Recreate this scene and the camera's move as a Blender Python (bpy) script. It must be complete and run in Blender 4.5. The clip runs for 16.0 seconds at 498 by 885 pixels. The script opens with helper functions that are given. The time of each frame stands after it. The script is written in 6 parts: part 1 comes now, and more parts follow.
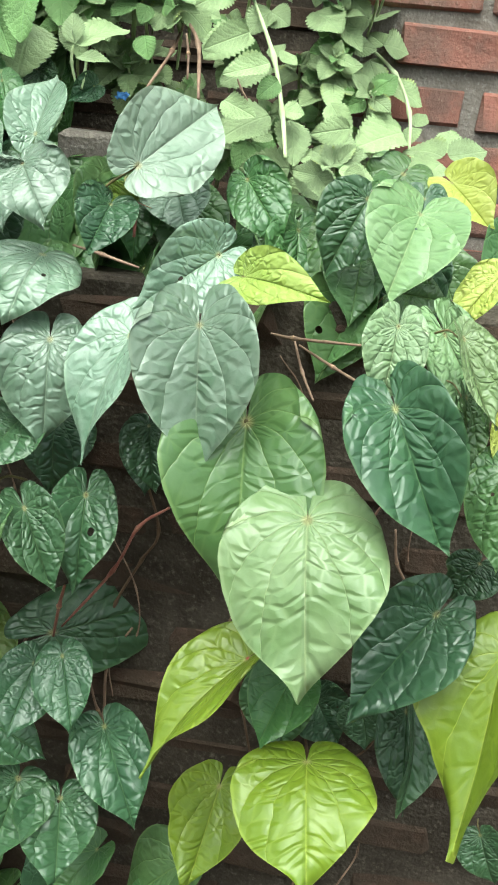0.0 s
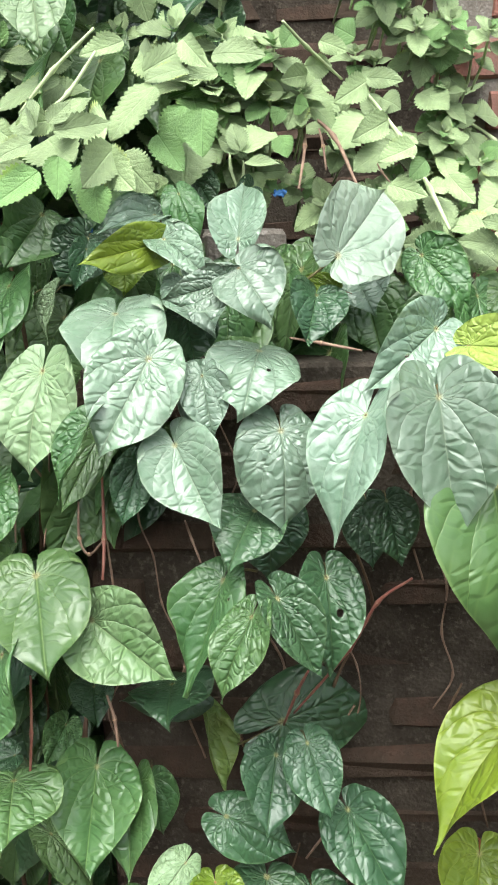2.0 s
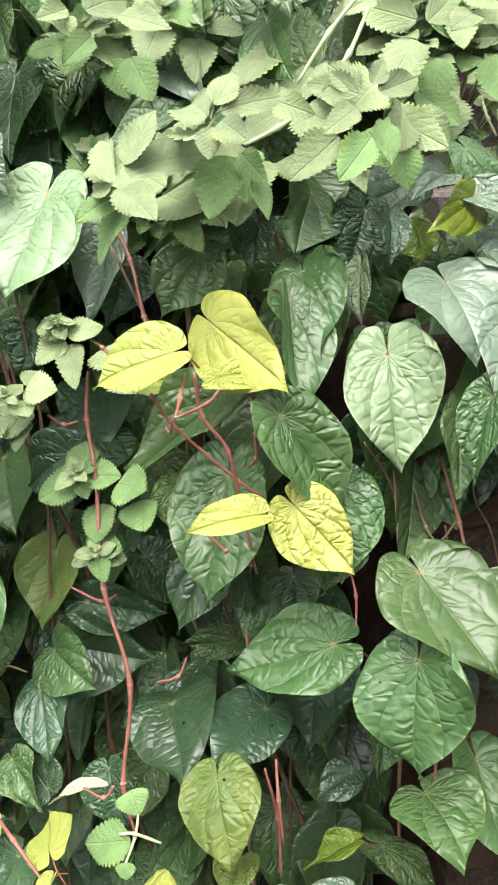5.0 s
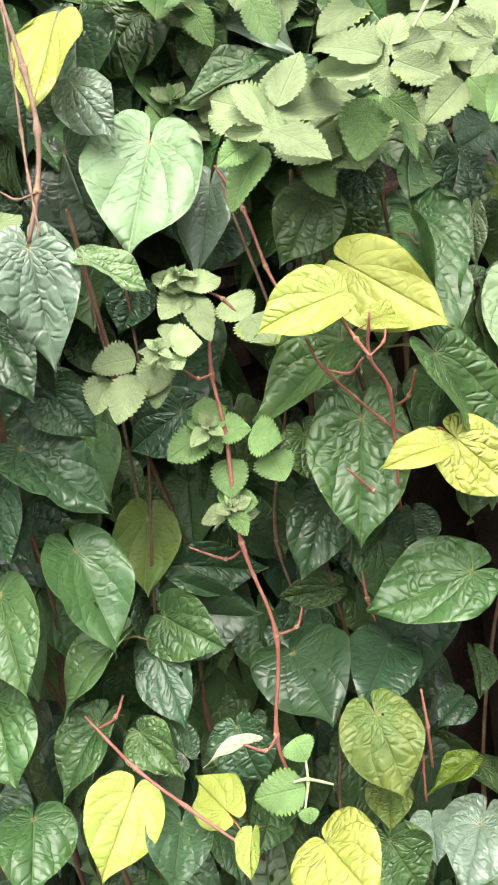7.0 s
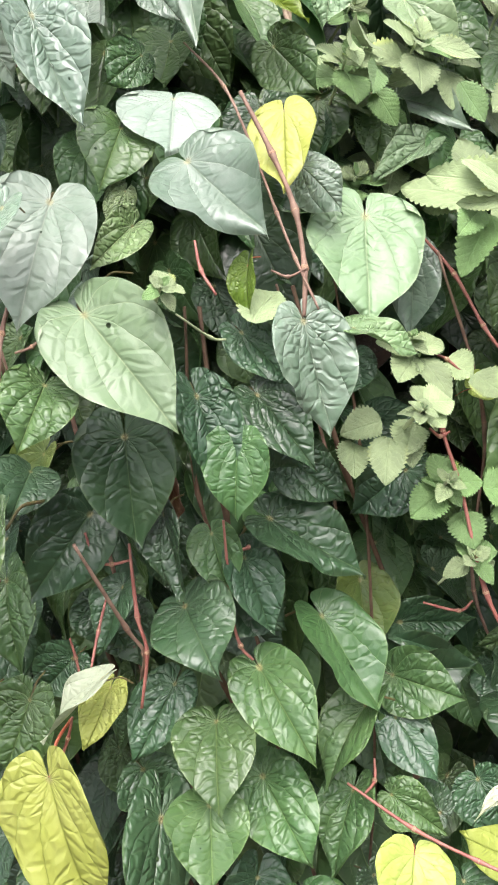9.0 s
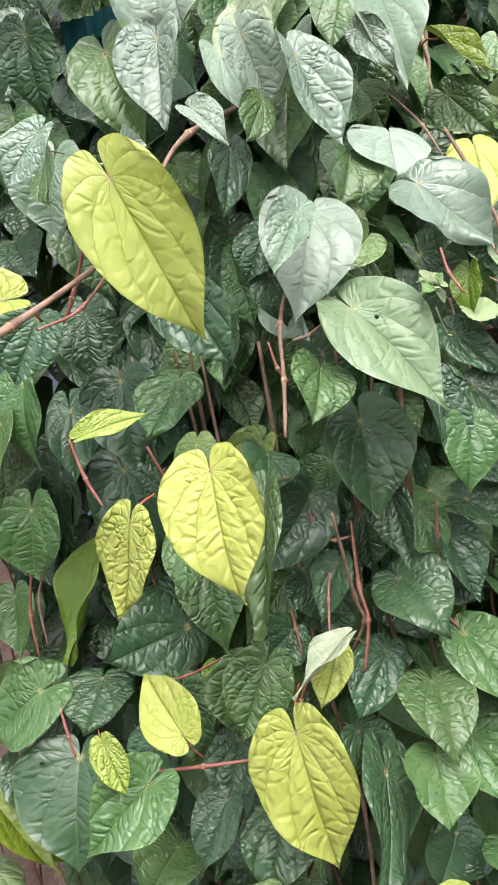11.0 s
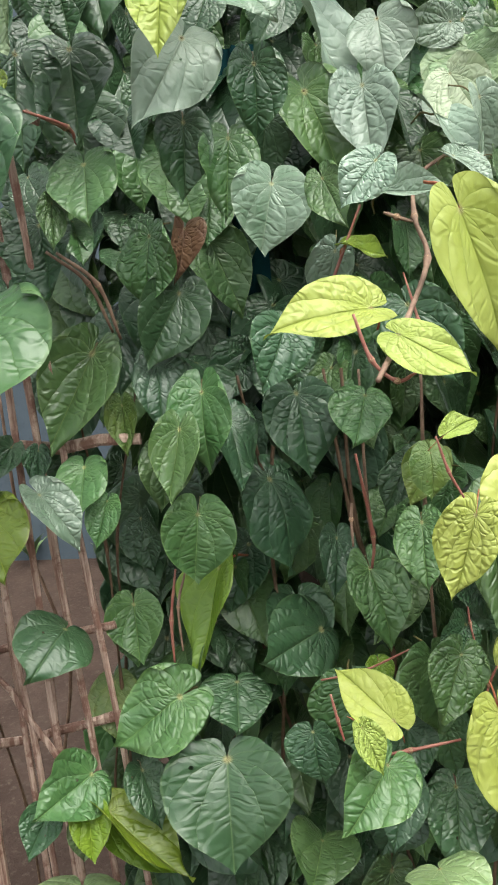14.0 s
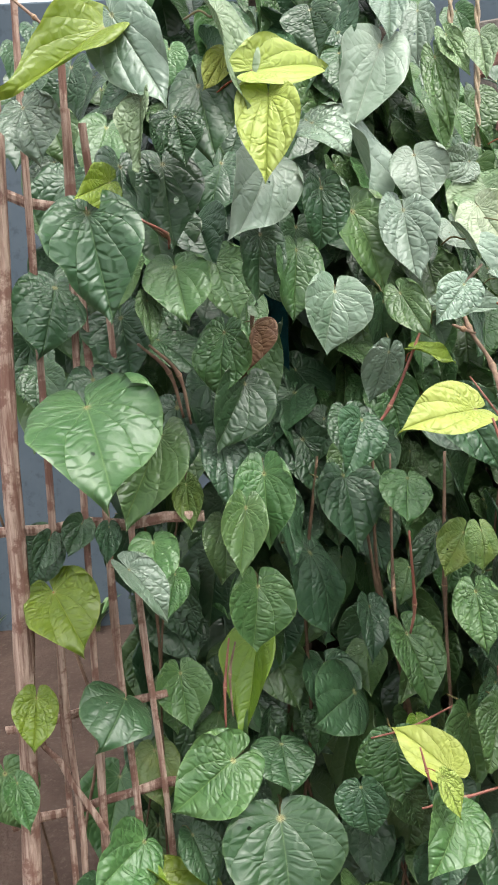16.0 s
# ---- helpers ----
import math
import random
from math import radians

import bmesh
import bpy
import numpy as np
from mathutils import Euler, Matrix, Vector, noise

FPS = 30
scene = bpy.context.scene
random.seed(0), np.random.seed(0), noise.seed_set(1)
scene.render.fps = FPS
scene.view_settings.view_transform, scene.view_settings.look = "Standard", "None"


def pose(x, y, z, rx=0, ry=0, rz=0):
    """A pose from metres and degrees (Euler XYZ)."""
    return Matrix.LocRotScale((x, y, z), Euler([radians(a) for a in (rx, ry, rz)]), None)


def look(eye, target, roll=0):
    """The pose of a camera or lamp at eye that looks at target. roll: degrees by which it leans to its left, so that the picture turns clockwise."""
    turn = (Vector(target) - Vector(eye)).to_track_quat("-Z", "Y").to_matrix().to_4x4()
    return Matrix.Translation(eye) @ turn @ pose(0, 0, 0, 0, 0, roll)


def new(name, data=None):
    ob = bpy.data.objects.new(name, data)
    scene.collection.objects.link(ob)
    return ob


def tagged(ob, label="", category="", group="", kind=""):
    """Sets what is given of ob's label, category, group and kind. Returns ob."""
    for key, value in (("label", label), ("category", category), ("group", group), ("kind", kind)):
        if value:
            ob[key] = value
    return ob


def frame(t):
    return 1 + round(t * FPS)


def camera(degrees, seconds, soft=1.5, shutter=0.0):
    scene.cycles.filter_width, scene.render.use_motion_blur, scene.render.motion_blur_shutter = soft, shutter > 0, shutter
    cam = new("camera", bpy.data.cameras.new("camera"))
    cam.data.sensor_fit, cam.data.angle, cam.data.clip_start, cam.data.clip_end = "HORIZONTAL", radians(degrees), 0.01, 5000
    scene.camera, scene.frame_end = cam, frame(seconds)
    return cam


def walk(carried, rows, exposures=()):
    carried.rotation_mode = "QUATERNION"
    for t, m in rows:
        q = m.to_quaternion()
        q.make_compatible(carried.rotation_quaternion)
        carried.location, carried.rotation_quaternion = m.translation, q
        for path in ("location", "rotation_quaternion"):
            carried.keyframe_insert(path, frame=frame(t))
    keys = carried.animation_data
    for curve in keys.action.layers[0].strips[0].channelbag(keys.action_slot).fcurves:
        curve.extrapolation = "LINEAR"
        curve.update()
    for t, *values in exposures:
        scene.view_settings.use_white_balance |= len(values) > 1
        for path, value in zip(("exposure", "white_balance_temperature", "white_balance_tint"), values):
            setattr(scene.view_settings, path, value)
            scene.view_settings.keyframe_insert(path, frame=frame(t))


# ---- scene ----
cam = camera(32.1, 16.0, 1.95)
METRES, EYE, TILT, LEAN, TURN = 2.5, 1.5, -20.0, -5.0, 0.0
ROWS = [
    (0.0, 0.0, 0.0, 0.0, 0.0, 0.0, -0.0),
    (0.5, -0.0242, -0.0096, -0.0005, -0.21, 1.06, 2.78),
    (1.0, -0.0491, -0.0191, -0.0017, -0.72, 1.95, 5.28),
    (1.5, -0.0672, -0.0207, 0.0013, -0.86, 3.04, 6.84),
    (2.0, -0.087, -0.0069, 0.0089, -0.94, 4.51, 7.97),
    (2.5, -0.1114, 0.0176, 0.0183, -0.79, 4.77, 10.15),
    (3.0, -0.1311, 0.0238, 0.0247, -0.56, 4.79, 10.89),
    (3.5, -0.1608, 0.0245, 0.029, -0.58, 4.85, 11.13),
    (4.0, -0.2041, 0.0235, 0.0363, -3.04, 4.25, 13.96),
    (6.5, -0.322, 0.0535, 0.0646, -19.29, -2.36, 21.61),
    (7.0, -0.3681, 0.06, 0.076, -22.96, -3.75, 22.86),
    (7.5, -0.4157, 0.0584, 0.0909, -25.25, -3.63, 23.44),
    (8.0, -0.4437, 0.0642, 0.1, -25.69, -2.92, 24.02),
    (8.5, -0.4598, 0.0915, 0.1129, -26.73, -2.43, 25.06),
    (9.0, -0.4687, 0.0994, 0.1247, -28.84, -1.78, 27.29),
    (9.5, -0.4892, 0.1036, 0.1301, -30.01, -0.78, 27.64),
    (10.0, -0.5362, 0.108, 0.1386, -32.08, -0.31, 27.67),
    (12.5, -0.644, 0.1826, 0.1778, -42.75, -2.75, 26.9),
    (13.0, -0.6947, 0.2, 0.1952, -48.51, -5.34, 26.51),
    (13.5, -0.7323, 0.2108, 0.212, -52.01, -6.15, 25.35),
    (14.0, -0.7305, 0.2291, 0.2225, -52.64, -5.33, 24.31),
    (14.5, -0.7202, 0.2473, 0.2307, -52.74, -4.38, 23.6),
    (15.0, -0.7407, 0.2718, 0.2408, -55.83, -5.3, 23.41),
    (15.5, -0.7822, 0.2866, 0.2607, -61.49, -7.32, 22.89),
    (16.0, -0.8101, 0.2846, 0.2723, -63.43, -5.18, 22.76),
]
walk(cam, [(t, pose(0, 0, EYE, TILT, LEAN, TURN) @ pose(METRES * x, METRES * y, METRES * z, 90 + pitch, roll, yaw)) for t, x, y, z, yaw, pitch, roll in ROWS],
     exposures=[(0.0, 1.50, 6350, -6), (1.3, 1.58, 6350, -6), (2.5, 1.71, 6450, 13), (4.0, 1.63, 6550, 16), (7.0, 1.58, 6850, 11), (8.5, 1.58, 6500, 19), (10.0, 1.58, 6500, 18), (12.5, 1.24, 6600, 6), (13.5, 1.22, 6600, 4), (16.0, 1.37, 6550, 8)])

# ---- light ----
world = bpy.data.worlds.new("overcast_sky")
world.use_nodes = True
scene.world = world
wn, wl = world.node_tree.nodes, world.node_tree.links
sky = wn.new("ShaderNodeTexSky")
sky.sky_type, sky.sun_disc = "NISHITA", False
SUN_ELEV, SUN_ROT = radians(66), radians(196)
sky.sun_elevation, sky.sun_rotation = SUN_ELEV, SUN_ROT
sky.air_density, sky.dust_density, sky.ozone_density = 1.0, 4.0, 0.6
haze = wn.new("ShaderNodeHueSaturation")
haze.inputs["Saturation"].default_value = 0.22
wl.new(sky.outputs[0], haze.inputs["Color"])
wl.new(haze.outputs[0], wn["Background"].inputs["Color"])
wn["Background"].inputs["Strength"].default_value = 0.15
sun_data = bpy.data.lights.new("sun", "SUN")
sun_data.energy, sun_data.angle, sun_data.color = 1.0, radians(55), (1.0, 0.97, 0.92)
sun = new("sun", sun_data)
SUN_DIR = Vector((math.sin(SUN_ROT) * math.cos(SUN_ELEV), math.cos(SUN_ROT) * math.cos(SUN_ELEV), math.sin(SUN_ELEV)))
sun.matrix_world = look(SUN_DIR * 20, (0, 0, 0))


# ---- materials ----
class Net:
    """Short-hand for building a node material."""

    def __init__(self, name):
        self.mat = bpy.data.materials.new(name)
        self.mat.use_nodes = True
        self.nodes, self.links = self.mat.node_tree.nodes, self.mat.node_tree.links
        self.bsdf = self.nodes["Principled BSDF"]
        self.out = self.nodes["Material Output"]

    def put(self, socket, value):
        if isinstance(value, bpy.types.NodeSocket):
            self.links.new(value, socket)
        elif isinstance(value, tuple) and len(value) == 3 and socket.type == "RGBA":
            socket.default_value = (*value, 1)
        else:
            socket.default_value = value

    def math(self, op, a, b=0.0, c=0.0):
        n = self.nodes.new("ShaderNodeMath")
        n.operation = op
        for s, v in zip(n.inputs, (a, b, c)):
            self.put(s, v)
        return n.outputs[0]

    def ramp(self, v, lo, hi, a=0.0, b=1.0):
        n = self.nodes.new("ShaderNodeMapRange")
        n.interpolation_type = "SMOOTHSTEP"
        for s, q in zip(n.inputs, (v, lo, hi, a, b)):
            self.put(s, q)
        return n.outputs[0]

    def mix(self, fac, a, b, mode="MIX"):
        n = self.nodes.new("ShaderNodeMix")
        n.data_type, n.blend_type = "RGBA", mode
        self.put(n.inputs[0], fac), self.put(n.inputs[6], a), self.put(n.inputs[7], b)
        return n.outputs[2]

    def noise(self, co, scale, detail=3.0, rough=0.55):
        n = self.nodes.new("ShaderNodeTexNoise")
        self.put(n.inputs["Vector"], co)
        n.inputs["Scale"].default_value, n.inputs["Detail"].default_value, n.inputs["Roughness"].default_value = scale, detail, rough
        return n.outputs["Fac"]

    def voronoi(self, co, scale, feature="F1"):
        n = self.nodes.new("ShaderNodeTexVoronoi")
        n.feature = feature
        self.put(n.inputs["Vector"], co)
        n.inputs["Scale"].default_value = scale
        return n.outputs["Distance"]

    def coords(self, which):
        return self.nodes.new("ShaderNodeTexCoord").outputs[which]

    def rand(self):
        return self.nodes.new("ShaderNodeObjectInfo").outputs["Random"]

    def vadd(self, co, v, k):
        n = self.nodes.new("ShaderNodeVectorMath")
        n.operation = "SCALE"
        comb = self.nodes.new("ShaderNodeCombineXYZ")
        for s in comb.inputs:
            self.put(s, v)
        self.links.new(comb.outputs[0], n.inputs[0])
        n.inputs["Scale"].default_value = k
        m = self.nodes.new("ShaderNodeVectorMath")
        self.links.new(co, m.inputs[0]), self.links.new(n.outputs[0], m.inputs[1])
        return m.outputs[0]

    def bump(self, height, strength, distance):
        n = self.nodes.new("ShaderNodeBump")
        n.inputs["Strength"].default_value, n.inputs["Distance"].default_value = strength, distance
        self.links.new(height, n.inputs["Height"])
        self.links.new(n.outputs[0], self.bsdf.inputs["Normal"])
        return n.outputs[0]

    def finish(self, color, rough, spec=0.5):
        self.put(self.bsdf.inputs["Base Color"], color)
        self.put(self.bsdf.inputs["Roughness"], rough)
        self.bsdf.inputs["Specular IOR Level"].default_value = spec
        return self.mat


FAN_STEP = 0.72


def leaf_material(name, base, vein, blotch, rough, glow, dust_sheen, spots=0.0, quilt=1.0, holes=True, spread=0.20, wax=0.7):
    """A veined leaf blade. glow: how much light passes through; dust_sheen: pale film on the puffed cells, dust and
    painted sky sheen.
    """
    k = Net(name)
    uv, rnd = k.coords("UV"), k.rand()
    xyz = k.nodes.new("ShaderNodeSeparateXYZ")
    k.links.new(uv, xyz.inputs[0])
    warp = k.math("SUBTRACT", k.noise(k.vadd(uv, rnd, 37.0), 4.5, 2.0), 0.5)
    sway = k.math("SUBTRACT", k.noise(k.vadd(uv, rnd, 19.0), 3.2, 1.0), 0.5)
    x, y = xyz.outputs[0], xyz.outputs[1]
    ax = k.math("ABSOLUTE", x)
    r = k.math("SQRT", k.math("ADD", k.math("MULTIPLY", x, x), k.math("MULTIPLY", y, y)))
    turn = k.math("ARCTAN2", ax, y)
    fan = k.math("DIVIDE", turn, k.math("SUBTRACT", 1.0, k.math("MULTIPLY", k.math("MINIMUM", r, 1.1), 0.70)))
    fan = k.math("DIVIDE", k.math("ADD", fan, k.math("MULTIPLY", warp, k.math("MULTIPLY", k.math("MINIMUM", turn, 0.6), 0.5))), FAN_STEP)
    f1 = k.math("FRACT", k.math("ADD", fan, 4.0))
    near = k.math("MINIMUM", f1, k.math("SUBTRACT", 1.0, f1))
    d = k.math("MULTIPLY", near, k.math("MULTIPLY", r, FAN_STEP))
    # swollen bands between the main veins, broken into puffed cells by slanting side veins; each half of the leaf its own
    side = k.math("MULTIPLY", k.math("SIGN", x), 7.3)
    rung = k.math("ADD", k.math("MULTIPLY", k.math("POWER", r, 0.9), 10.0), k.math("ADD", k.math("MULTIPLY", sway, 2.4), k.math("MULTIPLY", f1, -1.3)))
    cell = k.nodes.new("ShaderNodeCombineXYZ")
    k.put(cell.inputs[0], k.math("ADD", k.math("MULTIPLY", fan, 1.25), k.math("MULTIPLY", sway, 0.6)))
    k.put(cell.inputs[1], k.math("ADD", rung, k.math("ADD", side, k.math("MULTIPLY", rnd, 40.0))))
    puffs = k.nodes.new("ShaderNodeTexVoronoi")
    puffs.voronoi_dimensions, puffs.feature = "2D", "DISTANCE_TO_EDGE"
    k.put(puffs.inputs["Vector"], cell.outputs[0])
    puffs.inputs["Scale"].default_value, puffs.inputs["Randomness"].default_value = 1.0, 0.75
    cross = puffs.outputs["Distance"]
    band = k.math("POWER", k.math("MAXIMUM", k.math("MULTIPLY", k.math("MULTIPLY", f1, k.math("SUBTRACT", 1.0, f1)), 4.0), 0.0001), 0.4)
    uneven = k.ramp(k.noise(k.vadd(uv, rnd, 83.0), 5.0, 2.0), 0.32, 0.62, 0.25, 1.0)
    puff = k.math("MULTIPLY", k.ramp(cross, 0.0, 0.30), uneven)
    mid = k.ramp(ax, 0.002, 0.011, 1.0, 0.0)
    line = k.math("MAXIMUM", mid, k.math("MULTIPLY", k.ramp(d, 0.001, 0.008, 1.0, 0.0), 0.7))
    fade = k.ramp(r, 0.03, 0.26, 0.35, 1.0)
    swell = k.noise(k.vadd(uv, rnd, 67.0), 4.0, 2.0)
    fine = k.noise(k.vadd(uv, rnd, 5.0), 45.0, 3.0)
    depth = k.math("MULTIPLY", fade, k.ramp(k.math("FRACT", k.math("MULTIPLY", rnd, 13.7)), 0, 1, 0.5, 1.15))
    height = k.math("MULTIPLY", depth, k.math("ADD", k.math("MULTIPLY", puff, 0.62), k.math("MULTIPLY", band, 0.80)))
    height = k.math("ADD", height, k.math("ADD", k.math("MULTIPLY", k.ramp(ax, 0.0, 0.025, 1.0, 0.0), -0.30), k.math("ADD", k.math("MULTIPLY", swell, 1.0), k.math("MULTIPLY", fine, 0.05))))
    k.bump(height, 0.9, 0.0019 * quilt)
    patch = k.noise(k.vadd(uv, rnd, 91.0), 2.6, 4.0)
    tone = k.mix(k.ramp(patch, 0.30, 0.75), base, blotch)
    tone = k.mix(k.math("MULTIPLY", k.ramp(cross, 0.0, 0.09, 0.24, 0.0), uneven), tone, vein)
    tone = k.mix(k.math("MULTIPLY", line, 0.85), tone, vein)
    tone = k.mix(k.math("MULTIPLY", k.ramp(k.math("ADD", r, k.math("MULTIPLY", warp, 0.05)), 0.008, 0.05, 1.0, 0.0), 0.7), tone, (0.42, 0.38, 0.17))
    rim = k.nodes.new("ShaderNodeAttribute")
    rim.attribute_name = "rim"
    tone = k.mix(k.ramp(rim.outputs["Fac"], 0.955, 0.985, 0.0, 0.55), tone, vein)
    film = k.math("MULTIPLY", k.ramp(k.noise(k.vadd(uv, rnd, 17.0), 7.0, 6.0, 0.7), 0.30, 0.85), dust_sheen)
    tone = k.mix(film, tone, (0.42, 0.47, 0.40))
    if spots:
        mark = k.math("MULTIPLY", k.ramp(k.noise(k.vadd(uv, rnd, 53.0), 9.0, 5.0, 0.7), 0.64, 0.70), spots)
        tone = k.mix(mark, tone, (0.16, 0.10, 0.03))
    hsv = k.nodes.new("ShaderNodeHueSaturation")
    k.put(hsv.inputs["Hue"], k.ramp(k.math("FRACT", k.math("MULTIPLY", rnd, 7.31)), 0, 1, 0.485, 0.512))
    k.put(hsv.inputs["Value"], k.ramp(k.math("FRACT", k.math("MULTIPLY", rnd, 3.77)), 0, 1, 1.0 - spread, 1.0 + spread))
    k.put(hsv.inputs["Color"], tone)
    tone = hsv.outputs[0]
    k.finish(tone, k.math("ADD", k.math("MULTIPLY", film, 0.25), rough), wax)
    thin = k.nodes.new("ShaderNodeBsdfTranslucent")
    k.links.new(k.mix(0.35, tone, (0.75, 0.85, 0.12), "MULTIPLY"), thin.inputs["Color"])
    both = k.nodes.new("ShaderNodeMixShader")
    both.inputs[0].default_value = glow
    k.links.new(k.bsdf.outputs[0], both.inputs[1]), k.links.new(thin.outputs[0], both.inputs[2])
    eaten = both.outputs[0]
    if holes:
        cx = k.math("SUBTRACT", k.math("MULTIPLY", k.math("FRACT", k.math("MULTIPLY", rnd, 17.3)), 0.6), 0.3)
        cy = k.math("MULTIPLY", k.math("FRACT", k.math("MULTIPLY", rnd, 29.7)), 0.6)
        gx, gy = k.math("SUBTRACT", x, cx), k.math("SUBTRACT", y, cy)
        far = k.math("SQRT", k.math("ADD", k.math("MULTIPLY", gx, gx), k.math("MULTIPLY", gy, gy)))
        far = k.math("ADD", far, k.math("MULTIPLY", warp, 0.13))
        size = k.math("MULTIPLY", k.math("MAXIMUM", k.math("SUBTRACT", k.math("FRACT", k.math("MULTIPLY", rnd, 41.9)), 0.78), 0.0), 0.13)
        gone = k.nodes.new("ShaderNodeBsdfTransparent")
        cut = k.nodes.new("ShaderNodeMixShader")
        k.put(cut.inputs[0], k.math("LESS_THAN", far, size))
        k.links.new(eaten, cut.inputs[1]), k.links.new(gone.outputs[0], cut.inputs[2])
        eaten = cut.outputs[0]
    k.links.new(eaten, k.out.inputs["Surface"])
    return k.mat


LEAF = {
    # d: dark leaves; some green ones low down take it as painted shade
    "d": leaf_material("dark_leaf", (0.029, 0.076, 0.032), (0.080, 0.145, 0.06), (0.039, 0.095, 0.038), 0.33, 0.07, 0.03, quilt=1.1, wax=0.6),
    "m": leaf_material("green_leaf", (0.055, 0.132, 0.039), (0.15, 0.25, 0.08), (0.078, 0.160, 0.048), 0.35, 0.12, 0.04, quilt=1.2, spread=0.15, wax=0.6),
    "g": leaf_material("fresh_leaf", (0.155, 0.260, 0.095), (0.33, 0.43, 0.21), (0.22, 0.32, 0.145), 0.34, 0.12, 0.10, quilt=1.5, wax=0.55),
    "l": leaf_material("light_leaf", (0.155, 0.255, 0.115), (0.32, 0.42, 0.23), (0.205, 0.305, 0.160), 0.38, 0.12, 0.18, quilt=1.35, wax=0.5),
    # p and P: paler greens with the sky's reflection painted into the colour
    "p": leaf_material("sky_sheen_leaf", (0.100, 0.172, 0.106), (0.22, 0.30, 0.20), (0.15, 0.225, 0.155), 0.32, 0.06, 0.26, 0.06, wax=0.75),
    "P": leaf_material("bright_sky_sheen_leaf", (0.185, 0.265, 0.190), (0.31, 0.38, 0.29), (0.235, 0.310, 0.235), 0.38, 0.08, 0.26, 0.06, quilt=1.15, spread=0.15, wax=0.6),
    "y": leaf_material("yellow_leaf", (0.44, 0.52, 0.125), (0.32, 0.41, 0.06), (0.38, 0.47, 0.085), 0.42, 0.20, 0.06, quilt=1.2, holes=False, spread=0.08, wax=0.5),
    "o": leaf_material("lime_leaf", (0.120, 0.205, 0.013), (0.26, 0.35, 0.05), (0.165, 0.250, 0.020), 0.36, 0.18, 0.03, holes=False, spread=0.14, wax=0.55),
    "k": leaf_material("mottled_leaf", (0.090, 0.175, 0.035), (0.22, 0.30, 0.08), (0.145, 0.210, 0.04), 0.44, 0.15, 0.08, 0.7, wax=0.5),
    "b": leaf_material("withered_leaf", (0.13, 0.065, 0.032), (0.22, 0.13, 0.07), (0.17, 0.10, 0.04), 0.65, 0.10, 0.0, 0.5),
    "w": leaf_material("bleached_leaf", (0.46, 0.53, 0.34), (0.56, 0.62, 0.42), (0.50, 0.56, 0.38), 0.45, 0.2, 0.2),
}


def borage_material(name, base, edge):
    k = Net(name)
    uv, rnd = k.coords("UV"), k.rand()
    xyz = k.nodes.new("ShaderNodeSeparateXYZ")
    k.links.new(uv, xyz.inputs[0])
    ax = k.math("MULTIPLY", k.math("ABSOLUTE", xyz.outputs[0]), 2.0)
    bend = k.math("MULTIPLY", k.math("SUBTRACT", k.noise(k.vadd(uv, rnd, 23.0), 5.0, 2.0), 0.5), 0.22)
    s = k.math("ADD", k.math("SUBTRACT", xyz.outputs[1], k.math("MULTIPLY", ax, 0.38)), bend)
    fr = k.math("FRACT", k.math("DIVIDE", k.math("ADD", s, 3.0), 0.15))
    d = k.math("MINIMUM", fr, k.math("SUBTRACT", 1.0, fr))
    mid = k.ramp(ax, 0.01, 0.07, 1.0, 0.0)
    line = k.math("MAXIMUM", mid, k.ramp(d, 0.03, 0.15, 0.8, 0.0))
    fuzz = k.noise(k.vadd(uv, rnd, 13.0), 26.0, 3.0)
    net = k.nodes.new("ShaderNodeTexVoronoi")
    net.voronoi_dimensions, net.feature = "2D", "DISTANCE_TO_EDGE"
    k.put(net.inputs["Vector"], k.vadd(uv, rnd, 9.0))
    net.inputs["Scale"].default_value = 13.0
    mesh_lines = k.ramp(net.outputs["Distance"], 0.0, 0.22)
    height = k.math("ADD", k.math("SUBTRACT", k.math("MULTIPLY", k.math("POWER", d, 0.5), 0.8), mid), k.math("ADD", k.math("MULTIPLY", mesh_lines, 0.25), k.math("MULTIPLY", fuzz, 0.25)))
    k.bump(height, 0.7, 0.0010)
    tone = k.mix(k.ramp(k.noise(k.vadd(uv, rnd, 41.0), 3.0, 3.0), 0.35, 0.7), base, tuple(1.25 * c for c in base))
    tone = k.mix(k.math("MULTIPLY", line, 0.32), tone, tuple(min(1.0, 1.5 * c) for c in base))
    tone = k.mix(k.math("MULTIPLY", k.ramp(ax, 0.75, 1.0), k.ramp(rnd, 0.6, 1.0)), tone, edge)
    hsv = k.nodes.new("ShaderNodeHueSaturation")
    k.put(hsv.inputs["Value"], k.ramp(k.math("FRACT", k.math("MULTIPLY", rnd, 5.3)), 0, 1, 0.74, 1.12))
    k.put(hsv.inputs["Color"], tone)
    k.finish(hsv.outputs[0], 0.62, 0.35)
    k.bsdf.inputs["Sheen Weight"].default_value = 0.1
    thin = k.nodes.new("ShaderNodeBsdfTranslucent")
    k.links.new(hsv.outputs[0], thin.inputs["Color"])
    both = k.nodes.new("ShaderNodeMixShader")
    both.inputs[0].default_value = 0.10
    k.links.new(k.bsdf.outputs[0], both.inputs[1]), k.links.new(thin.outputs[0], both.inputs[2])
    k.links.new(both.outputs[0], k.out.inputs["Surface"])
    return k.mat


# s repeats the c leaf with shade darkened into its green
BORAGE = {"c": borage_material("borage_leaf", (0.250, 0.330, 0.160), (0.38, 0.46, 0.14)), "s": borage_material("shade_tinted_borage_leaf", (0.15, 0.265, 0.09), (0.20, 0.32, 0.06))}


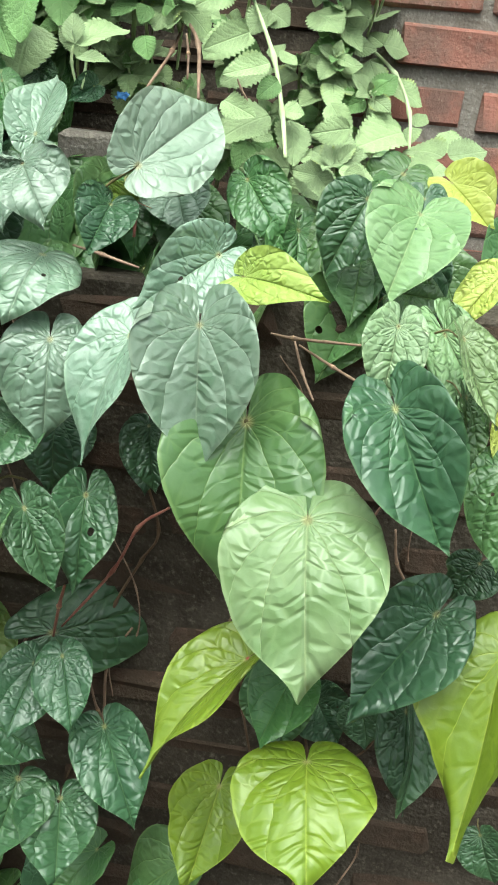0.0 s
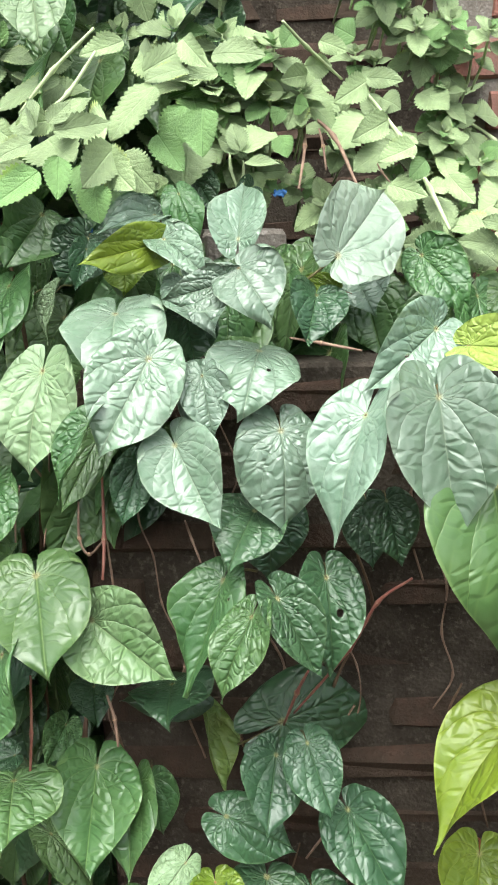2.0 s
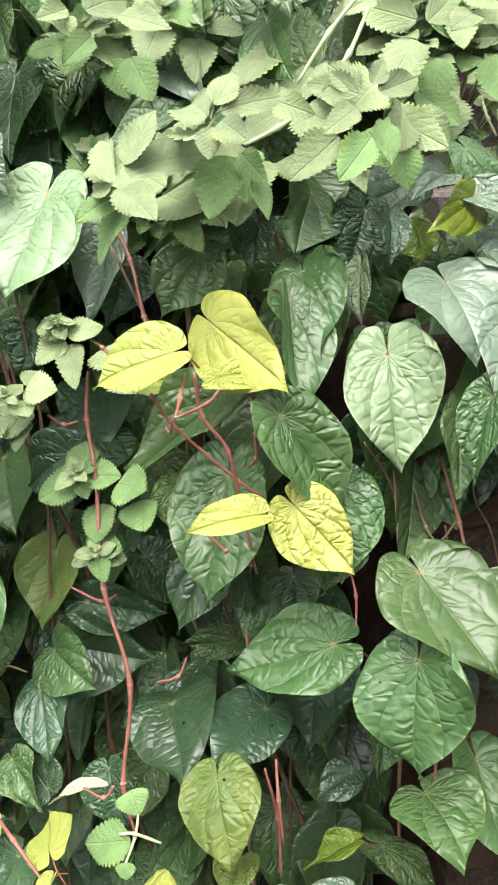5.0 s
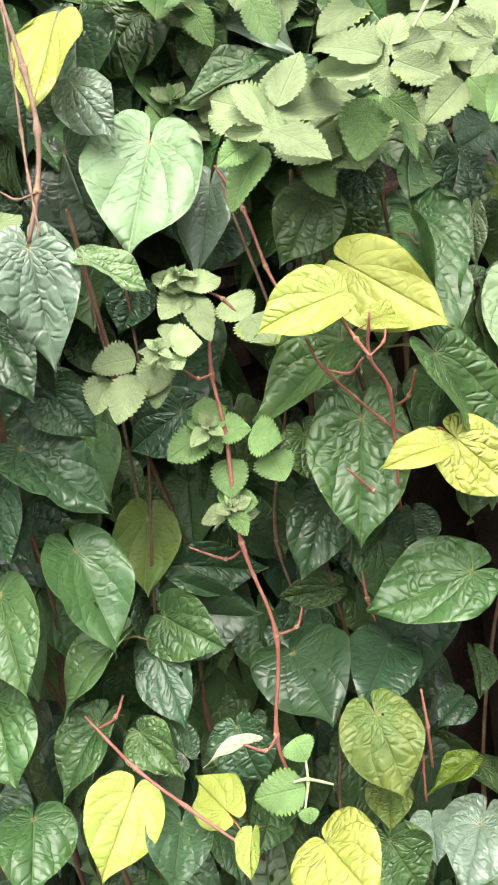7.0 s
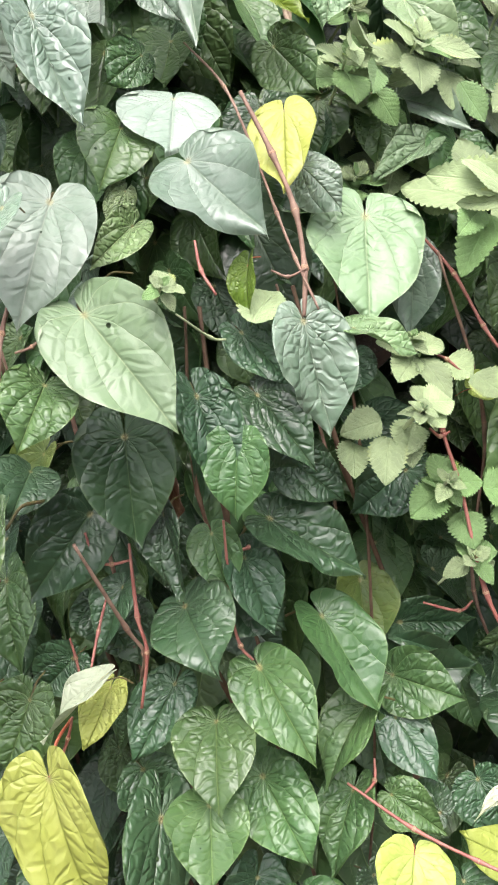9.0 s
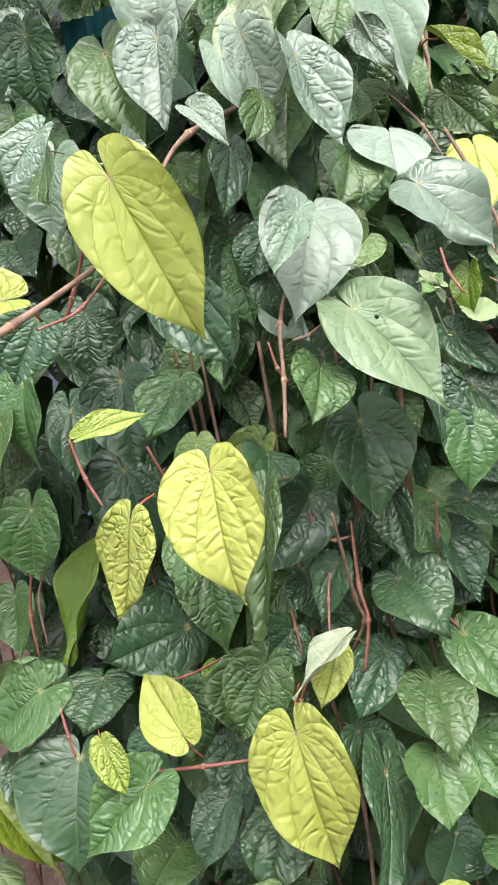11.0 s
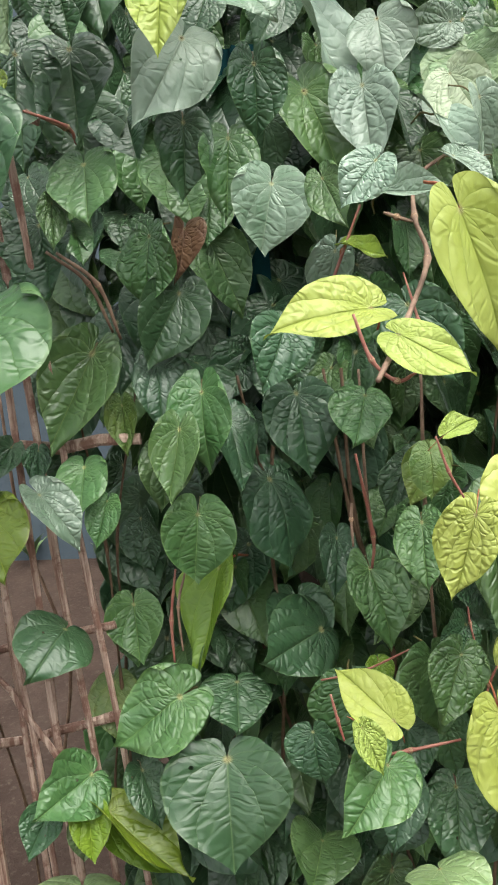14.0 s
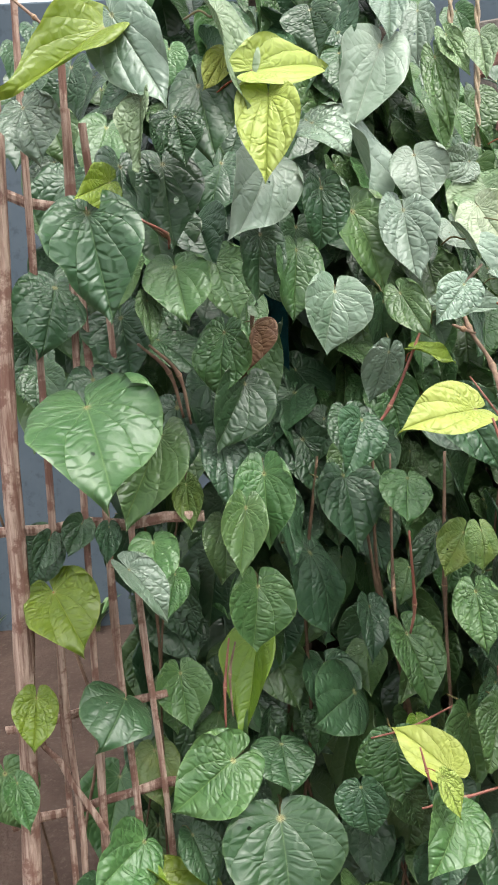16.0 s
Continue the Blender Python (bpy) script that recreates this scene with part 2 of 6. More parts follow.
def bark_material(name, a, b, rough=0.55, scale=60.0, bump=0.0012):
    k = Net(name)
    co = k.coords("Object")
    n = k.noise(co, scale, 5.0, 0.65)
    k.bump(n, 0.6, bump)
    return k.finish(k.mix(k.ramp(n, 0.3, 0.7), a, b), rough, 0.4)


STEM = {
    "r": bark_material("red_stem", (0.25, 0.078, 0.060), (0.36, 0.16, 0.12), 0.45, 45),
    "p": bark_material("woody_stem", (0.17, 0.10, 0.07), (0.32, 0.21, 0.15), 0.65, 55),
    "g": bark_material("borage_stem", (0.42, 0.52, 0.26), (0.52, 0.60, 0.36), 0.55, 40),
    "t": bark_material("twig", (0.085, 0.05, 0.03), (0.16, 0.10, 0.06), 0.8, 60),
}
NODE_SKIN = bark_material("node_scar", (0.30, 0.14, 0.09), (0.50, 0.36, 0.22), 0.7, 90)
PETIOLE = bark_material("petiole", (0.12, 0.12, 0.045), (0.20, 0.15, 0.065), 0.45, 30)
RED_PETIOLE = bark_material("red_petiole", (0.38, 0.09, 0.05), (0.46, 0.16, 0.08), 0.42, 30)


def bamboo_material():
    k = Net("weathered_bamboo")
    co = k.coords("Object")
    sx = k.nodes.new("ShaderNodeMapping")
    sx.inputs["Scale"].default_value = (1, 1, 0.07)
    k.links.new(co, sx.inputs[0])
    grain = k.noise(sx.outputs[0], 160.0, 5.0, 0.7)
    stain = k.noise(co, 26.0, 6.0, 0.7)
    k.bump(grain, 0.8, 0.0025)
    tone = k.mix(k.ramp(grain, 0.35, 0.65), (0.22, 0.12, 0.09), (0.58, 0.43, 0.35))
    tone = k.mix(k.ramp(stain, 0.48, 0.58, 0.0, 0.85), tone, (0.20, 0.10, 0.075))
    return k.finish(tone, 0.72, 0.3)


BAMBOO = bamboo_material()


def brick_material(name, shade_tint):
    k = Net(name)
    co, rnd = k.coords("Object"), k.rand()
    n1, n2 = k.noise(k.vadd(co, rnd, 31.0), 14.0, 5.0, 0.65), k.noise(co, 120.0, 4.0, 0.7)
    tone = k.mix(k.ramp(rnd, 0, 1), (0.21, 0.090, 0.070), (0.32, 0.140, 0.108))
    tone = k.mix(k.ramp(n1, 0.38, 0.62), tone, (0.19, 0.110, 0.090))
    tone = k.mix(k.ramp(n2, 0.60, 0.78), tone, (0.36, 0.25, 0.20))
    # Near-black brown mixed over the brick colour to carry the wall's shade
    if shade_tint:
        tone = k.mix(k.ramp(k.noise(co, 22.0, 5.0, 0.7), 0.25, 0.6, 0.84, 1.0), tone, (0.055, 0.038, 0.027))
    k.bump(k.math("ADD", k.math("MULTIPLY", n1, 0.7), k.math("MULTIPLY", n2, 0.4)), 0.85, 0.010)
    return k.finish(tone, 0.9, 0.2)


def gritty(name, a, b, c, scale, bump=0.006):
    k = Net(name)
    co = k.coords("Object")
    n1, n2, g = k.noise(co, scale, 6.0, 0.7), k.noise(co, scale * 9, 4.0, 0.7), k.voronoi(co, scale * 14)
    k.bump(k.math("ADD", n1, k.math("MULTIPLY", g, 0.12)), 0.9, bump)
    tone = k.mix(k.ramp(n1, 0.35, 0.68), a, b)
    return k.finish(k.mix(k.ramp(n2, 0.52, 0.72), tone, c), 0.95, 0.15)


BRICK, SHADE_TINT_BRICK = brick_material("worn_brick", False), brick_material("shade_tint_brick", True)
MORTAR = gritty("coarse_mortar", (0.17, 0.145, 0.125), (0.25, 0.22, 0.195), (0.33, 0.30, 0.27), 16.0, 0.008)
# Darker copy of the coarse mortar, with the wall's shade in its colour
SHADE_TINT_MORTAR = gritty("shade_tint_mortar", (0.042, 0.033, 0.025), (0.075, 0.061, 0.048), (0.125, 0.105, 0.085), 16.0, 0.010)
SOIL = gritty("bare_soil", (0.052, 0.034, 0.027), (0.075, 0.050, 0.040), (0.10, 0.076, 0.062), 5.0, 0.02)
PLASTER = gritty("blue_grey_paint", (0.085, 0.11, 0.135), (0.10, 0.125, 0.15), (0.07, 0.088, 0.105), 2.0, 0.003)
ROPE = bark_material("jute_rope", (0.34, 0.25, 0.16), (0.50, 0.40, 0.29), 0.9, 200, 0.001)
CLOTH = gritty("teal_plastic", (0.004, 0.035, 0.042), (0.006, 0.045, 0.052), (0.008, 0.06, 0.068), 12.0, 0.002)
BLUE = gritty("blue_plastic", (0.03, 0.09, 0.22), (0.04, 0.11, 0.26), (0.05, 0.14, 0.30), 12.0, 0.001)


# ---- shaping ----
def mesh_of(name, verts, faces, uvs=None, smooth=True):
    me = bpy.data.meshes.new(name)
    me.from_pydata([tuple(v) for v in verts], [], faces)
    if uvs is not None:
        layer = me.uv_layers.new(name="UVMap")
        idx = np.empty(len(me.loops), dtype=np.int32)
        me.loops.foreach_get("vertex_index", idx)
        layer.data.foreach_set("uv", np.asarray(uvs, dtype=np.float32)[idx].ravel())
    if smooth:
        me.polygons.foreach_set("use_smooth", [True] * len(me.polygons))
    me.update()
    return me


def part(name, me, mat, parent, m=None, label=""):
    """One mesh object under a thing or a part; the material sits on the object, so alike parts share a mesh."""
    if not me.materials:
        me.materials.append(mat)
    ob = new(name, me)
    ob.material_slots[0].link = "OBJECT"
    ob.material_slots[0].material = mat
    ob.parent = parent
    if m is not None:
        ob.matrix_local = m
    if label:
        ob["label"] = label
    return ob


def thing(name, at, label, category, group="", kind=""):
    ob = new(name)
    ob.location = at
    ob.empty_display_size = 0.05
    bpy.context.view_layer.update()
    return tagged(ob, label, category, group, kind)


def blade(name, seed, nu, nv, profile, lobe, fold, curl, wave, puff, crenate=0.0, cup=0.0, twist=0.0, notch=0.0, hook=0.0):
    """A leaf blade: the stalk joins at the origin, the tip lies at y = 1, the width is 1."""
    rng = np.random.default_rng(seed)
    ph = rng.uniform(0, 6.28, 6)
    V, U = np.meshgrid(np.linspace(0, 1, nv + 1), np.linspace(-1, 1, nu + 1), indexing="ij")
    V = V ** 1.08
    g = np.interp(V, np.linspace(0, 1, 81), np.convolve(np.pad(np.interp(np.linspace(0, 1, 81), *profile), 2, mode="edge"), np.ones(5) / 5, "valid"))
    g = np.where(V > 0.995, 0.0, g)
    aU = np.abs(U)
    base = -lobe * (1 - np.exp(-15 * aU)) * np.sqrt(1 - aU ** 4)
    side = 1 + rng.uniform(-0.07, 0.07) * np.sign(U)
    x = 0.5 * U * g * side * (1 + 0.025 * np.sin(9 * V + ph[0] + 2 * np.sign(U)))
    y = base * (1 - V) ** 2 + V
    if crenate:
        teeth = np.abs(np.sin(np.pi * V * 12)) ** 0.8
        x *= 1 + crenate * (teeth - 0.6) * aU ** 4 * np.clip(6 * (1 - V), 0, 1)
    x = x + twist * 0.15 * np.sin(V * 2.2) + hook * V ** 4
    X = np.abs(x) * 2
    r = np.hypot(x, y)
    fan = np.arctan2(np.abs(x), y) / (1 - 0.70 * np.minimum(r, 1.1)) / FAN_STEP
    d = np.abs(np.sin(np.pi * fan)) * np.clip(r * 2 - 0.2, 0, 1)
    z = 1.5 * fold * (np.sqrt(X * X + 0.006) - 0.077) * 0.5 - curl * np.clip(y, 0, 1) ** 2 + cup * (X ** 2) * 0.25
    z += wave * 0.5 * aU ** 3 * np.sin(7 * V + ph[1] + 1.3 * np.sign(U)) + wave * 0.25 * np.sin(4 * x + ph[2]) * np.cos(5 * y + ph[3])
    z += twist * x * (y - 0.3) + 0.20 * lobe * np.minimum(y, 0) - 0.7 * np.minimum(y, 0.02) ** 2
    z += puff * d ** 0.7 * (1 - 0.6 * aU ** 6)
    if notch:
        cy, sgn = rng.uniform(0.3, 0.7), rng.choice((-1, 1))
        x = np.where((U * sgn > 0), x * (1 - notch * np.exp(-((V - cy) / 0.07) ** 2) * aU ** 2), x)
    verts = np.stack([x, y, z], -1).reshape(-1, 3)
    w = nu + 1
    faces = [(i * w + j, i * w + j + 1, (i + 1) * w + j + 1, (i + 1) * w + j) for i in range(nv) for j in range(nu)]
    me = mesh_of(name, verts, faces, verts[:, :2].copy())
    edge = me.attributes.new("rim", "FLOAT", "POINT")
    edge.data.foreach_set("value", np.maximum(aU, V).astype(np.float32).ravel())
    return me


HEART = ((0, 0.05, 0.12, 0.24, 0.40, 0.56, 0.70, 0.80, 0.88, 0.94, 1), (0.66, 0.85, 0.96, 1.0, 0.96, 0.81, 0.59, 0.37, 0.18, 0.065, 0.0))
LONG = ((0, 0.05, 0.12, 0.26, 0.42, 0.58, 0.70, 0.82, 0.92, 1), (0.62, 0.83, 0.95, 1.0, 0.94, 0.75, 0.53, 0.27, 0.09, 0.0))
OVAL = ((0, 0.04, 0.10, 0.22, 0.40, 0.58, 0.75, 0.88, 0.96, 1), (0.14, 0.42, 0.68, 0.92, 1.0, 0.90, 0.66, 0.38, 0.19, 0.0))
BLADES = [
    blade("betel_blade", 10 + i, 36, 40, (HEART, LONG)[i % 3 == 2], 0.20 + 0.10 * (i % 4) / 3, (0.22, 0.08, 0.34, -0.08, 0.18, 0.30, 0.12, 0.42, 0.26, 0.04, 0.15, 0.28)[i],
          (0.10, 0.22, 0.05, 0.18, 0.30, 0.12, 0.02, 0.16, 0.24, 0.08, 0.12, 0.2)[i], (0.09, 0.15, 0.10, 0.19, 0.09, 0.17, 0.13, 0.08, 0.20, 0.12, 0.13, 0.10)[i],
          0.015, twist=(0, 0.12, -0.1, 0.15, -0.05, 0.1, -0.18, 0.05, -0.12, 0.2, 0.08, -0.1)[i], notch=(0, 0, 0, 0, 0, 0.08, 0, 0, 0.13, 0, 0, 0)[i], hook=(0, 0.04, -0.05, 0.03, -0.03, 0.06, 0, -0.06, 0.04, 0.02, -0.04, 0.05)[i])
    for i in range(12)
] + [blade("betel_blade", 30 + i, 36, 40, HEART, 0.36, 0.10 + 0.12 * i, 0.10, 0.14, 0.015, twist=0.1 - 0.2 * i, hook=0.04) for i in range(2)]
ROUGH_BLADES = [blade("betel_blade", 40 + i, 12, 14, HEART, 0.24, 0.14 + 0.05 * i, 0.1 + 0.05 * i, 0.09, 0.0, twist=0.1 * (i - 1)) for i in range(4)]
WITHERED_BLADES = [blade("withered_blade", 50 + i, 18, 20, HEART, 0.15, 0.75, 0.45, 0.42, 0.02, cup=0.5, twist=0.5 * (-1) ** i) for i in range(3)]
BORAGE_BLADES = [
    blade("borage_blade", 60 + i, 14, 77, OVAL, 0.0, (0.08, 0.13, 0.04, 0.10)[i], (0.18, 0.05, 0.28, 0.12)[i], 0.08, 0.0, crenate=0.20, cup=(0.2, 0.1, 0.3, -0.1)[i])
    for i in range(4)
]


def tube(points, radii, sides=7):
    """Vertices and faces of a tube along a smooth curve."""
    pts = [Vector(p) for p in points]
    verts, faces, ref = [], [], None
    for i, p in enumerate(pts):
        t = (pts[min(i + 1, len(pts) - 1)] - pts[max(i - 1, 0)]).normalized()
        if ref is None:
            ref = t.orthogonal().normalized()
        ref = (ref - t * ref.dot(t)).normalized()
        b = t.cross(ref)
        for k in range(sides):
            a = 2 * math.pi * k / sides
            verts.append(p + (ref * math.cos(a) + b * math.sin(a)) * radii[i])
    for i in range(len(pts) - 1):
        for k in range(sides):
            a, b = i * sides + k, i * sides + (k + 1) % sides
            faces.append((a, b, b + sides, a + sides))
    faces.append(tuple(range(sides))[::-1])
    faces.append(tuple((len(pts) - 1) * sides + k for k in range(sides)))
    return verts, faces


def smooth_run(points, steps=7):
    p = [Vector(q) for q in points]
    p = [p[0] * 2 - p[1]] + p + [p[-1] * 2 - p[-2]]
    out = []
    for i in range(1, len(p) - 2):
        for k in range(steps):
            t = k / steps
            a, b, c, d = p[i - 1 : i + 3]
            out.append(0.5 * (2 * b + (c - a) * t + (2 * a - 5 * b + 4 * c - d) * t * t + (3 * b - a - 3 * c + d) * t ** 3))
    out.append(p[-2])
    return out


def petiole_mesh(k):
    pts = smooth_run([(0, 0.0, -0.02), (0.01 * k, -0.03, -0.06), (0.04 * k, -0.17, -0.17), (0.06 * k, -0.24, -0.42)], 4)
    v, f = tube(pts, [0.016 - 0.0003 * i for i in range(len(pts))], 6)
    return mesh_of("petiole", v, f)


def node_mesh():
    heights, widths = (-1.5, -0.9, -0.2, 0.3, 0.9, 1.5), (1.0, 1.35, 1.5, 1.68, 1.38, 1.0)
    v, f = tube([(0.06 * h, 0, h) for h in heights], widths, 8)
    return mesh_of("node", v, f)


NODE = node_mesh()
PETIOLES = [petiole_mesh(k) for k in (-1, 1)]

# ---- plants ----
rng = random.Random(7)
current = {"vine": None, "base": Vector()}


SKIN = [(0.45, 0.56), (0.10, 0.62), (-0.25, 0.72), (-0.42, 0.80), (-0.62, 0.90), (-0.84, 0.99), (-0.98, 1.16), (-1.12, 1.38), (-1.24, 1.60)]


def skin_at(x, y):
    """The nearest place on the hedge's face, in plan, and the way out from it."""
    best = None
    for (ax, ay), (bx, by) in zip(SKIN, SKIN[1:]):
        d = Vector((bx - ax, by - ay))
        t = max(0.0, min(1.0, (Vector((x - ax, y - ay)).dot(d)) / d.length_squared))
        q = Vector((ax, ay)) + d * t
        far = (q - Vector((x, y))).length
        if best is None or far < best[0]:
            best = (far, q, Vector((d.y, -d.x)).normalized() * -1)
    out = best[2]
    return best[1], (out if out.y < 0 or out.x < -0.5 else -out)


def vine(label, x, y):
    ob = thing("betel_vine", (x, y, 0), label, "vine", "betel vines")
    current["vine"], current["base"] = ob, Vector((x, y, 0))
    q, out = skin_at(x, y)
    along = Vector((-out.y, out.x))
    dense, mixed = x < -0.45, -0.45 < x < -0.30
    if not (dense or mixed):
        # fine dry roots clinging to the bricks
        for i in range(9):
            p, z, pts = Vector((x + rng.uniform(-0.12, 0.12), 0.735 - 0.149 * (x - 0.405) + (0 if x > -0.3 else 0.05))), rng.uniform(0.8, 1.32), []
            for k in range(5):
                pts.append((p.x, p.y - 0.018 - rng.uniform(0.0, 0.012), z))
                p.x += rng.uniform(-0.03, 0.03)
                z -= rng.uniform(0.03, 0.075)
            stem(rng.choice("tppp"), rng.uniform(0.0006, 0.0019), *pts)
    for i in range(4 if dense else 1 if mixed else 0):
        s, back, pts = rng.uniform(-0.1, 0.1), rng.uniform(0.05, 0.12), []
        for k in range(9 if dense else 7):
            p = (q - out * back if dense else Vector((x, y))) + along * s
            pts.append((p.x, p.y, k * 0.19 - 0.02))
            s += rng.uniform(-0.045, 0.045)
            back = min(0.13, max(0.05, back + rng.uniform(-0.03, 0.03)))
        stem("t" if i else "p", rng.uniform(0.0016, 0.003), *pts)
    last = x < -1.1
    for i in range(330 if dense else 100 if mixed else 36):
        side, z = rng.uniform(-0.13, 0.13), rng.uniform(0.2, 2.1) if i < 190 or i >= 230 else rng.uniform(1.6, 2.35)
        deep = rng.uniform(0.07, 0.17) if i < 120 else rng.uniform(0.15, 0.30)
        if last:
            side = rng.uniform(0.0, 0.16) if z < 1.55 else rng.uniform(-0.16, 0.16)
        if mixed:
            deep = rng.uniform(0.04, 0.22)
            if i % 5 == 0:
                side, z, deep = rng.uniform(0.0, 0.10), rng.uniform(1.26, 1.36), rng.uniform(0.03, 0.09)
            elif rng.random() < 0.55:
                z, deep = rng.uniform(1.25, 1.75), rng.uniform(0.14, 0.30)
            else:
                side = rng.uniform(-0.13, -0.02)
        if not (dense or mixed):
            deep, z = (rng.uniform(0.02, 0.07), rng.uniform(0.2, 0.78)) if i < 20 else (rng.uniform(0.10, 0.26), rng.uniform(1.36, 1.46))
        if dense and i >= 230:
            z, deep = rng.uniform(0.3, 2.2), rng.uniform(0.24, 0.42)
        deep += 0.26 * max(0.0, z - 1.15)
        p = q + along * side - out * deep
        face = math.degrees(math.atan2(out.x, -out.y)) + rng.gauss(0, 25)
        width = rng.uniform(0.055, 0.10) if i < 230 else rng.uniform(0.09, 0.13)
        leaf(rng.choice("dmmm" if x > -0.9 else "ddm"), p.x, p.y, z, -58 + rng.gauss(0, 14), rng.gauss(0, 16), face + 180, width, width * rng.uniform(1.05, 1.3), rough=True)


def borage_plant(label, x, y):
    ob = thing("borage_plant", (x, y, 1.37), label, "herb plant", "borage plants")
    current["vine"], current["base"] = ob, Vector((x, y, 1.37))
    lush = -0.5 < x < -0.15
    for i in range(17 if lush else 34 if x > -0.5 else 0):
        px, pz = min(x + rng.uniform(-0.13, 0.13), rng.uniform(0.09, 0.15)), rng.uniform(1.50 if lush else 1.40, 1.80)
        py = y + (rng.uniform(-0.02, 0.14) if lush else rng.uniform(-0.02, 0.12))
        rosette(px, py, pz, rng.uniform(0.036, 0.058) if lush else rng.uniform(0.028, 0.044), rng.uniform(0, 90), rng.uniform(28, 62))


def place_part(ob, world):
    ob.matrix_local = ob.parent.matrix_world.inverted() @ world


def leaf(tone, x, y, z, rx, ry, rz, width, length, shape=-1, rough=False):
    me = rng.choice(ROUGH_BLADES if rough else BLADES)
    if shape >= 0:
        me = BLADES[shape]
    if tone == "b":
        me = rng.choice(WITHERED_BLADES)
    m = pose(x, y, z, rx, ry, rz)
    size = (width + length) / 2
    ob = part("leaf", me, LEAF[tone], current["vine"])
    place_part(ob, m @ Matrix.Diagonal((width, max(length, 0.8 * width), size, 1)))
    if not rough:
        part("petiole", rng.choice(PETIOLES), RED_PETIOLE if tone in "yo" else PETIOLE, ob)
    return ob


def borage(tone, x, y, z, rx, ry, rz, width, length, shape=-1):
    ob = part("leaf", BORAGE_BLADES[shape] if shape >= 0 else rng.choice(BORAGE_BLADES), BORAGE[tone], current["vine"])
    place_part(ob, pose(x, y, z, rx, ry, rz) @ Matrix.Diagonal((width, length, (width + length) / 2, 1)))
    return ob


def rosette(x, y, z, size, turn, lean):
    """A shoot tip: opposite pairs of leaves, each pair across the last, the youngest upright."""
    frame_of = Matrix.Rotation(radians(lean), 4, "X") @ Matrix.Rotation(radians(turn), 4, "Z")
    for k, (part_size, lift, rise) in enumerate(((1.0, -14, -0.30), (0.95, 2, -0.12), (0.70, 24, 0.0), (0.50, 42, 0.10), (0.30, 64, 0.16))):
        for half in (0, 180):
            s = size * part_size * rng.uniform(0.9, 1.08)
            m = frame_of @ Matrix.Translation((0, 0, size * rise)) @ Matrix.Rotation(radians(90 * k + half + rng.uniform(-12, 12)), 4, "Z") @ Matrix.Translation((0, 0.14 * size * part_size, 0)) @ Matrix.Rotation(radians(lift + rng.uniform(-7, 7)), 4, "X")
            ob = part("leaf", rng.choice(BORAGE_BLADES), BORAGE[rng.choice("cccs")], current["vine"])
            place_part(ob, Matrix.Translation((x, y, z)) @ m @ Matrix.Diagonal((s * 0.82, s, s, 1)))
    foot = Vector((x, y, z)) + frame_of @ Vector((0, 0, -2.2 * size)) + Vector((0, 0.02, 0))
    stem("g", 0.0019, foot, Vector((x, y, z)).lerp(foot, 0.5) + Vector((0.004, 0.004, 0)), (x, y, z + 0.1 * size))


def stem(tone, radius, *points):
    """A runner with swollen joints at the given places."""
    if len(points) == 2:
        a, b = Vector(points[0]), Vector(points[1])
        bow = (b - a).length * 0.09
        points = (a, a.lerp(b, 0.45) + Vector((rng.uniform(-bow, bow), rng.uniform(-bow, bow), rng.uniform(-bow, bow))), b)
    run = smooth_run(points, 7)
    radii = [radius * (0.92 + 0.6 * math.exp(-((min(i % 7, 7 - i % 7)) ** 2) / 0.5)) * (1 + rng.uniform(-0.05, 0.05)) * min(1.0, 0.5 + 0.2 * i, 0.5 + 0.2 * (len(run) - 1 - i)) for i in range(len(run))]
    v, f = tube(run, radii, 8)
    ob = part("stem", mesh_of("stem", v, f), STEM[tone], current["vine"])
    place_part(ob, Matrix.Identity(4))
    if tone in "rp" and 0.0012 < radius < 0.006:
        for k in range(7, len(run) - 1, 7):
            m = Matrix.Translation(run[k]) @ (run[k + 1] - run[k - 1]).to_track_quat("Z", "X").to_matrix().to_4x4() @ Matrix.Scale(radius * rng.uniform(0.9, 1.1), 4)
            part("node", NODE, NODE_SKIN, ob, m)
    return ob

# ---- setting ----
def grid_sheet(name, size, cells, mat, bumpy=0.0):
    v, f = [], []
    for i in range(cells + 1):
        for j in range(cells + 1):
            a, b = (i / cells * 2 - 1), (j / cells * 2 - 1)
            x, y = size * a * abs(a) ** 1.5, size * b * abs(b) ** 1.5
            v.append((x, y, bumpy * (noise.noise(Vector((x * 1.7, y * 1.7, 0))) - 0.2) if max(abs(x), abs(y)) < 8 else -bumpy * 0.2))
    w = cells + 1
    f = [(i * w + j, (i + 1) * w + j, (i + 1) * w + j + 1, i * w + j + 1) for i in range(cells) for j in range(cells)]
    me = mesh_of(name, v, f)
    me.materials.append(mat)
    return new(name, me)


tagged(grid_sheet("ground", 400.0, 70, SOIL, 0.03), "bare reddish-brown trodden soil", "ground", kind="structure")


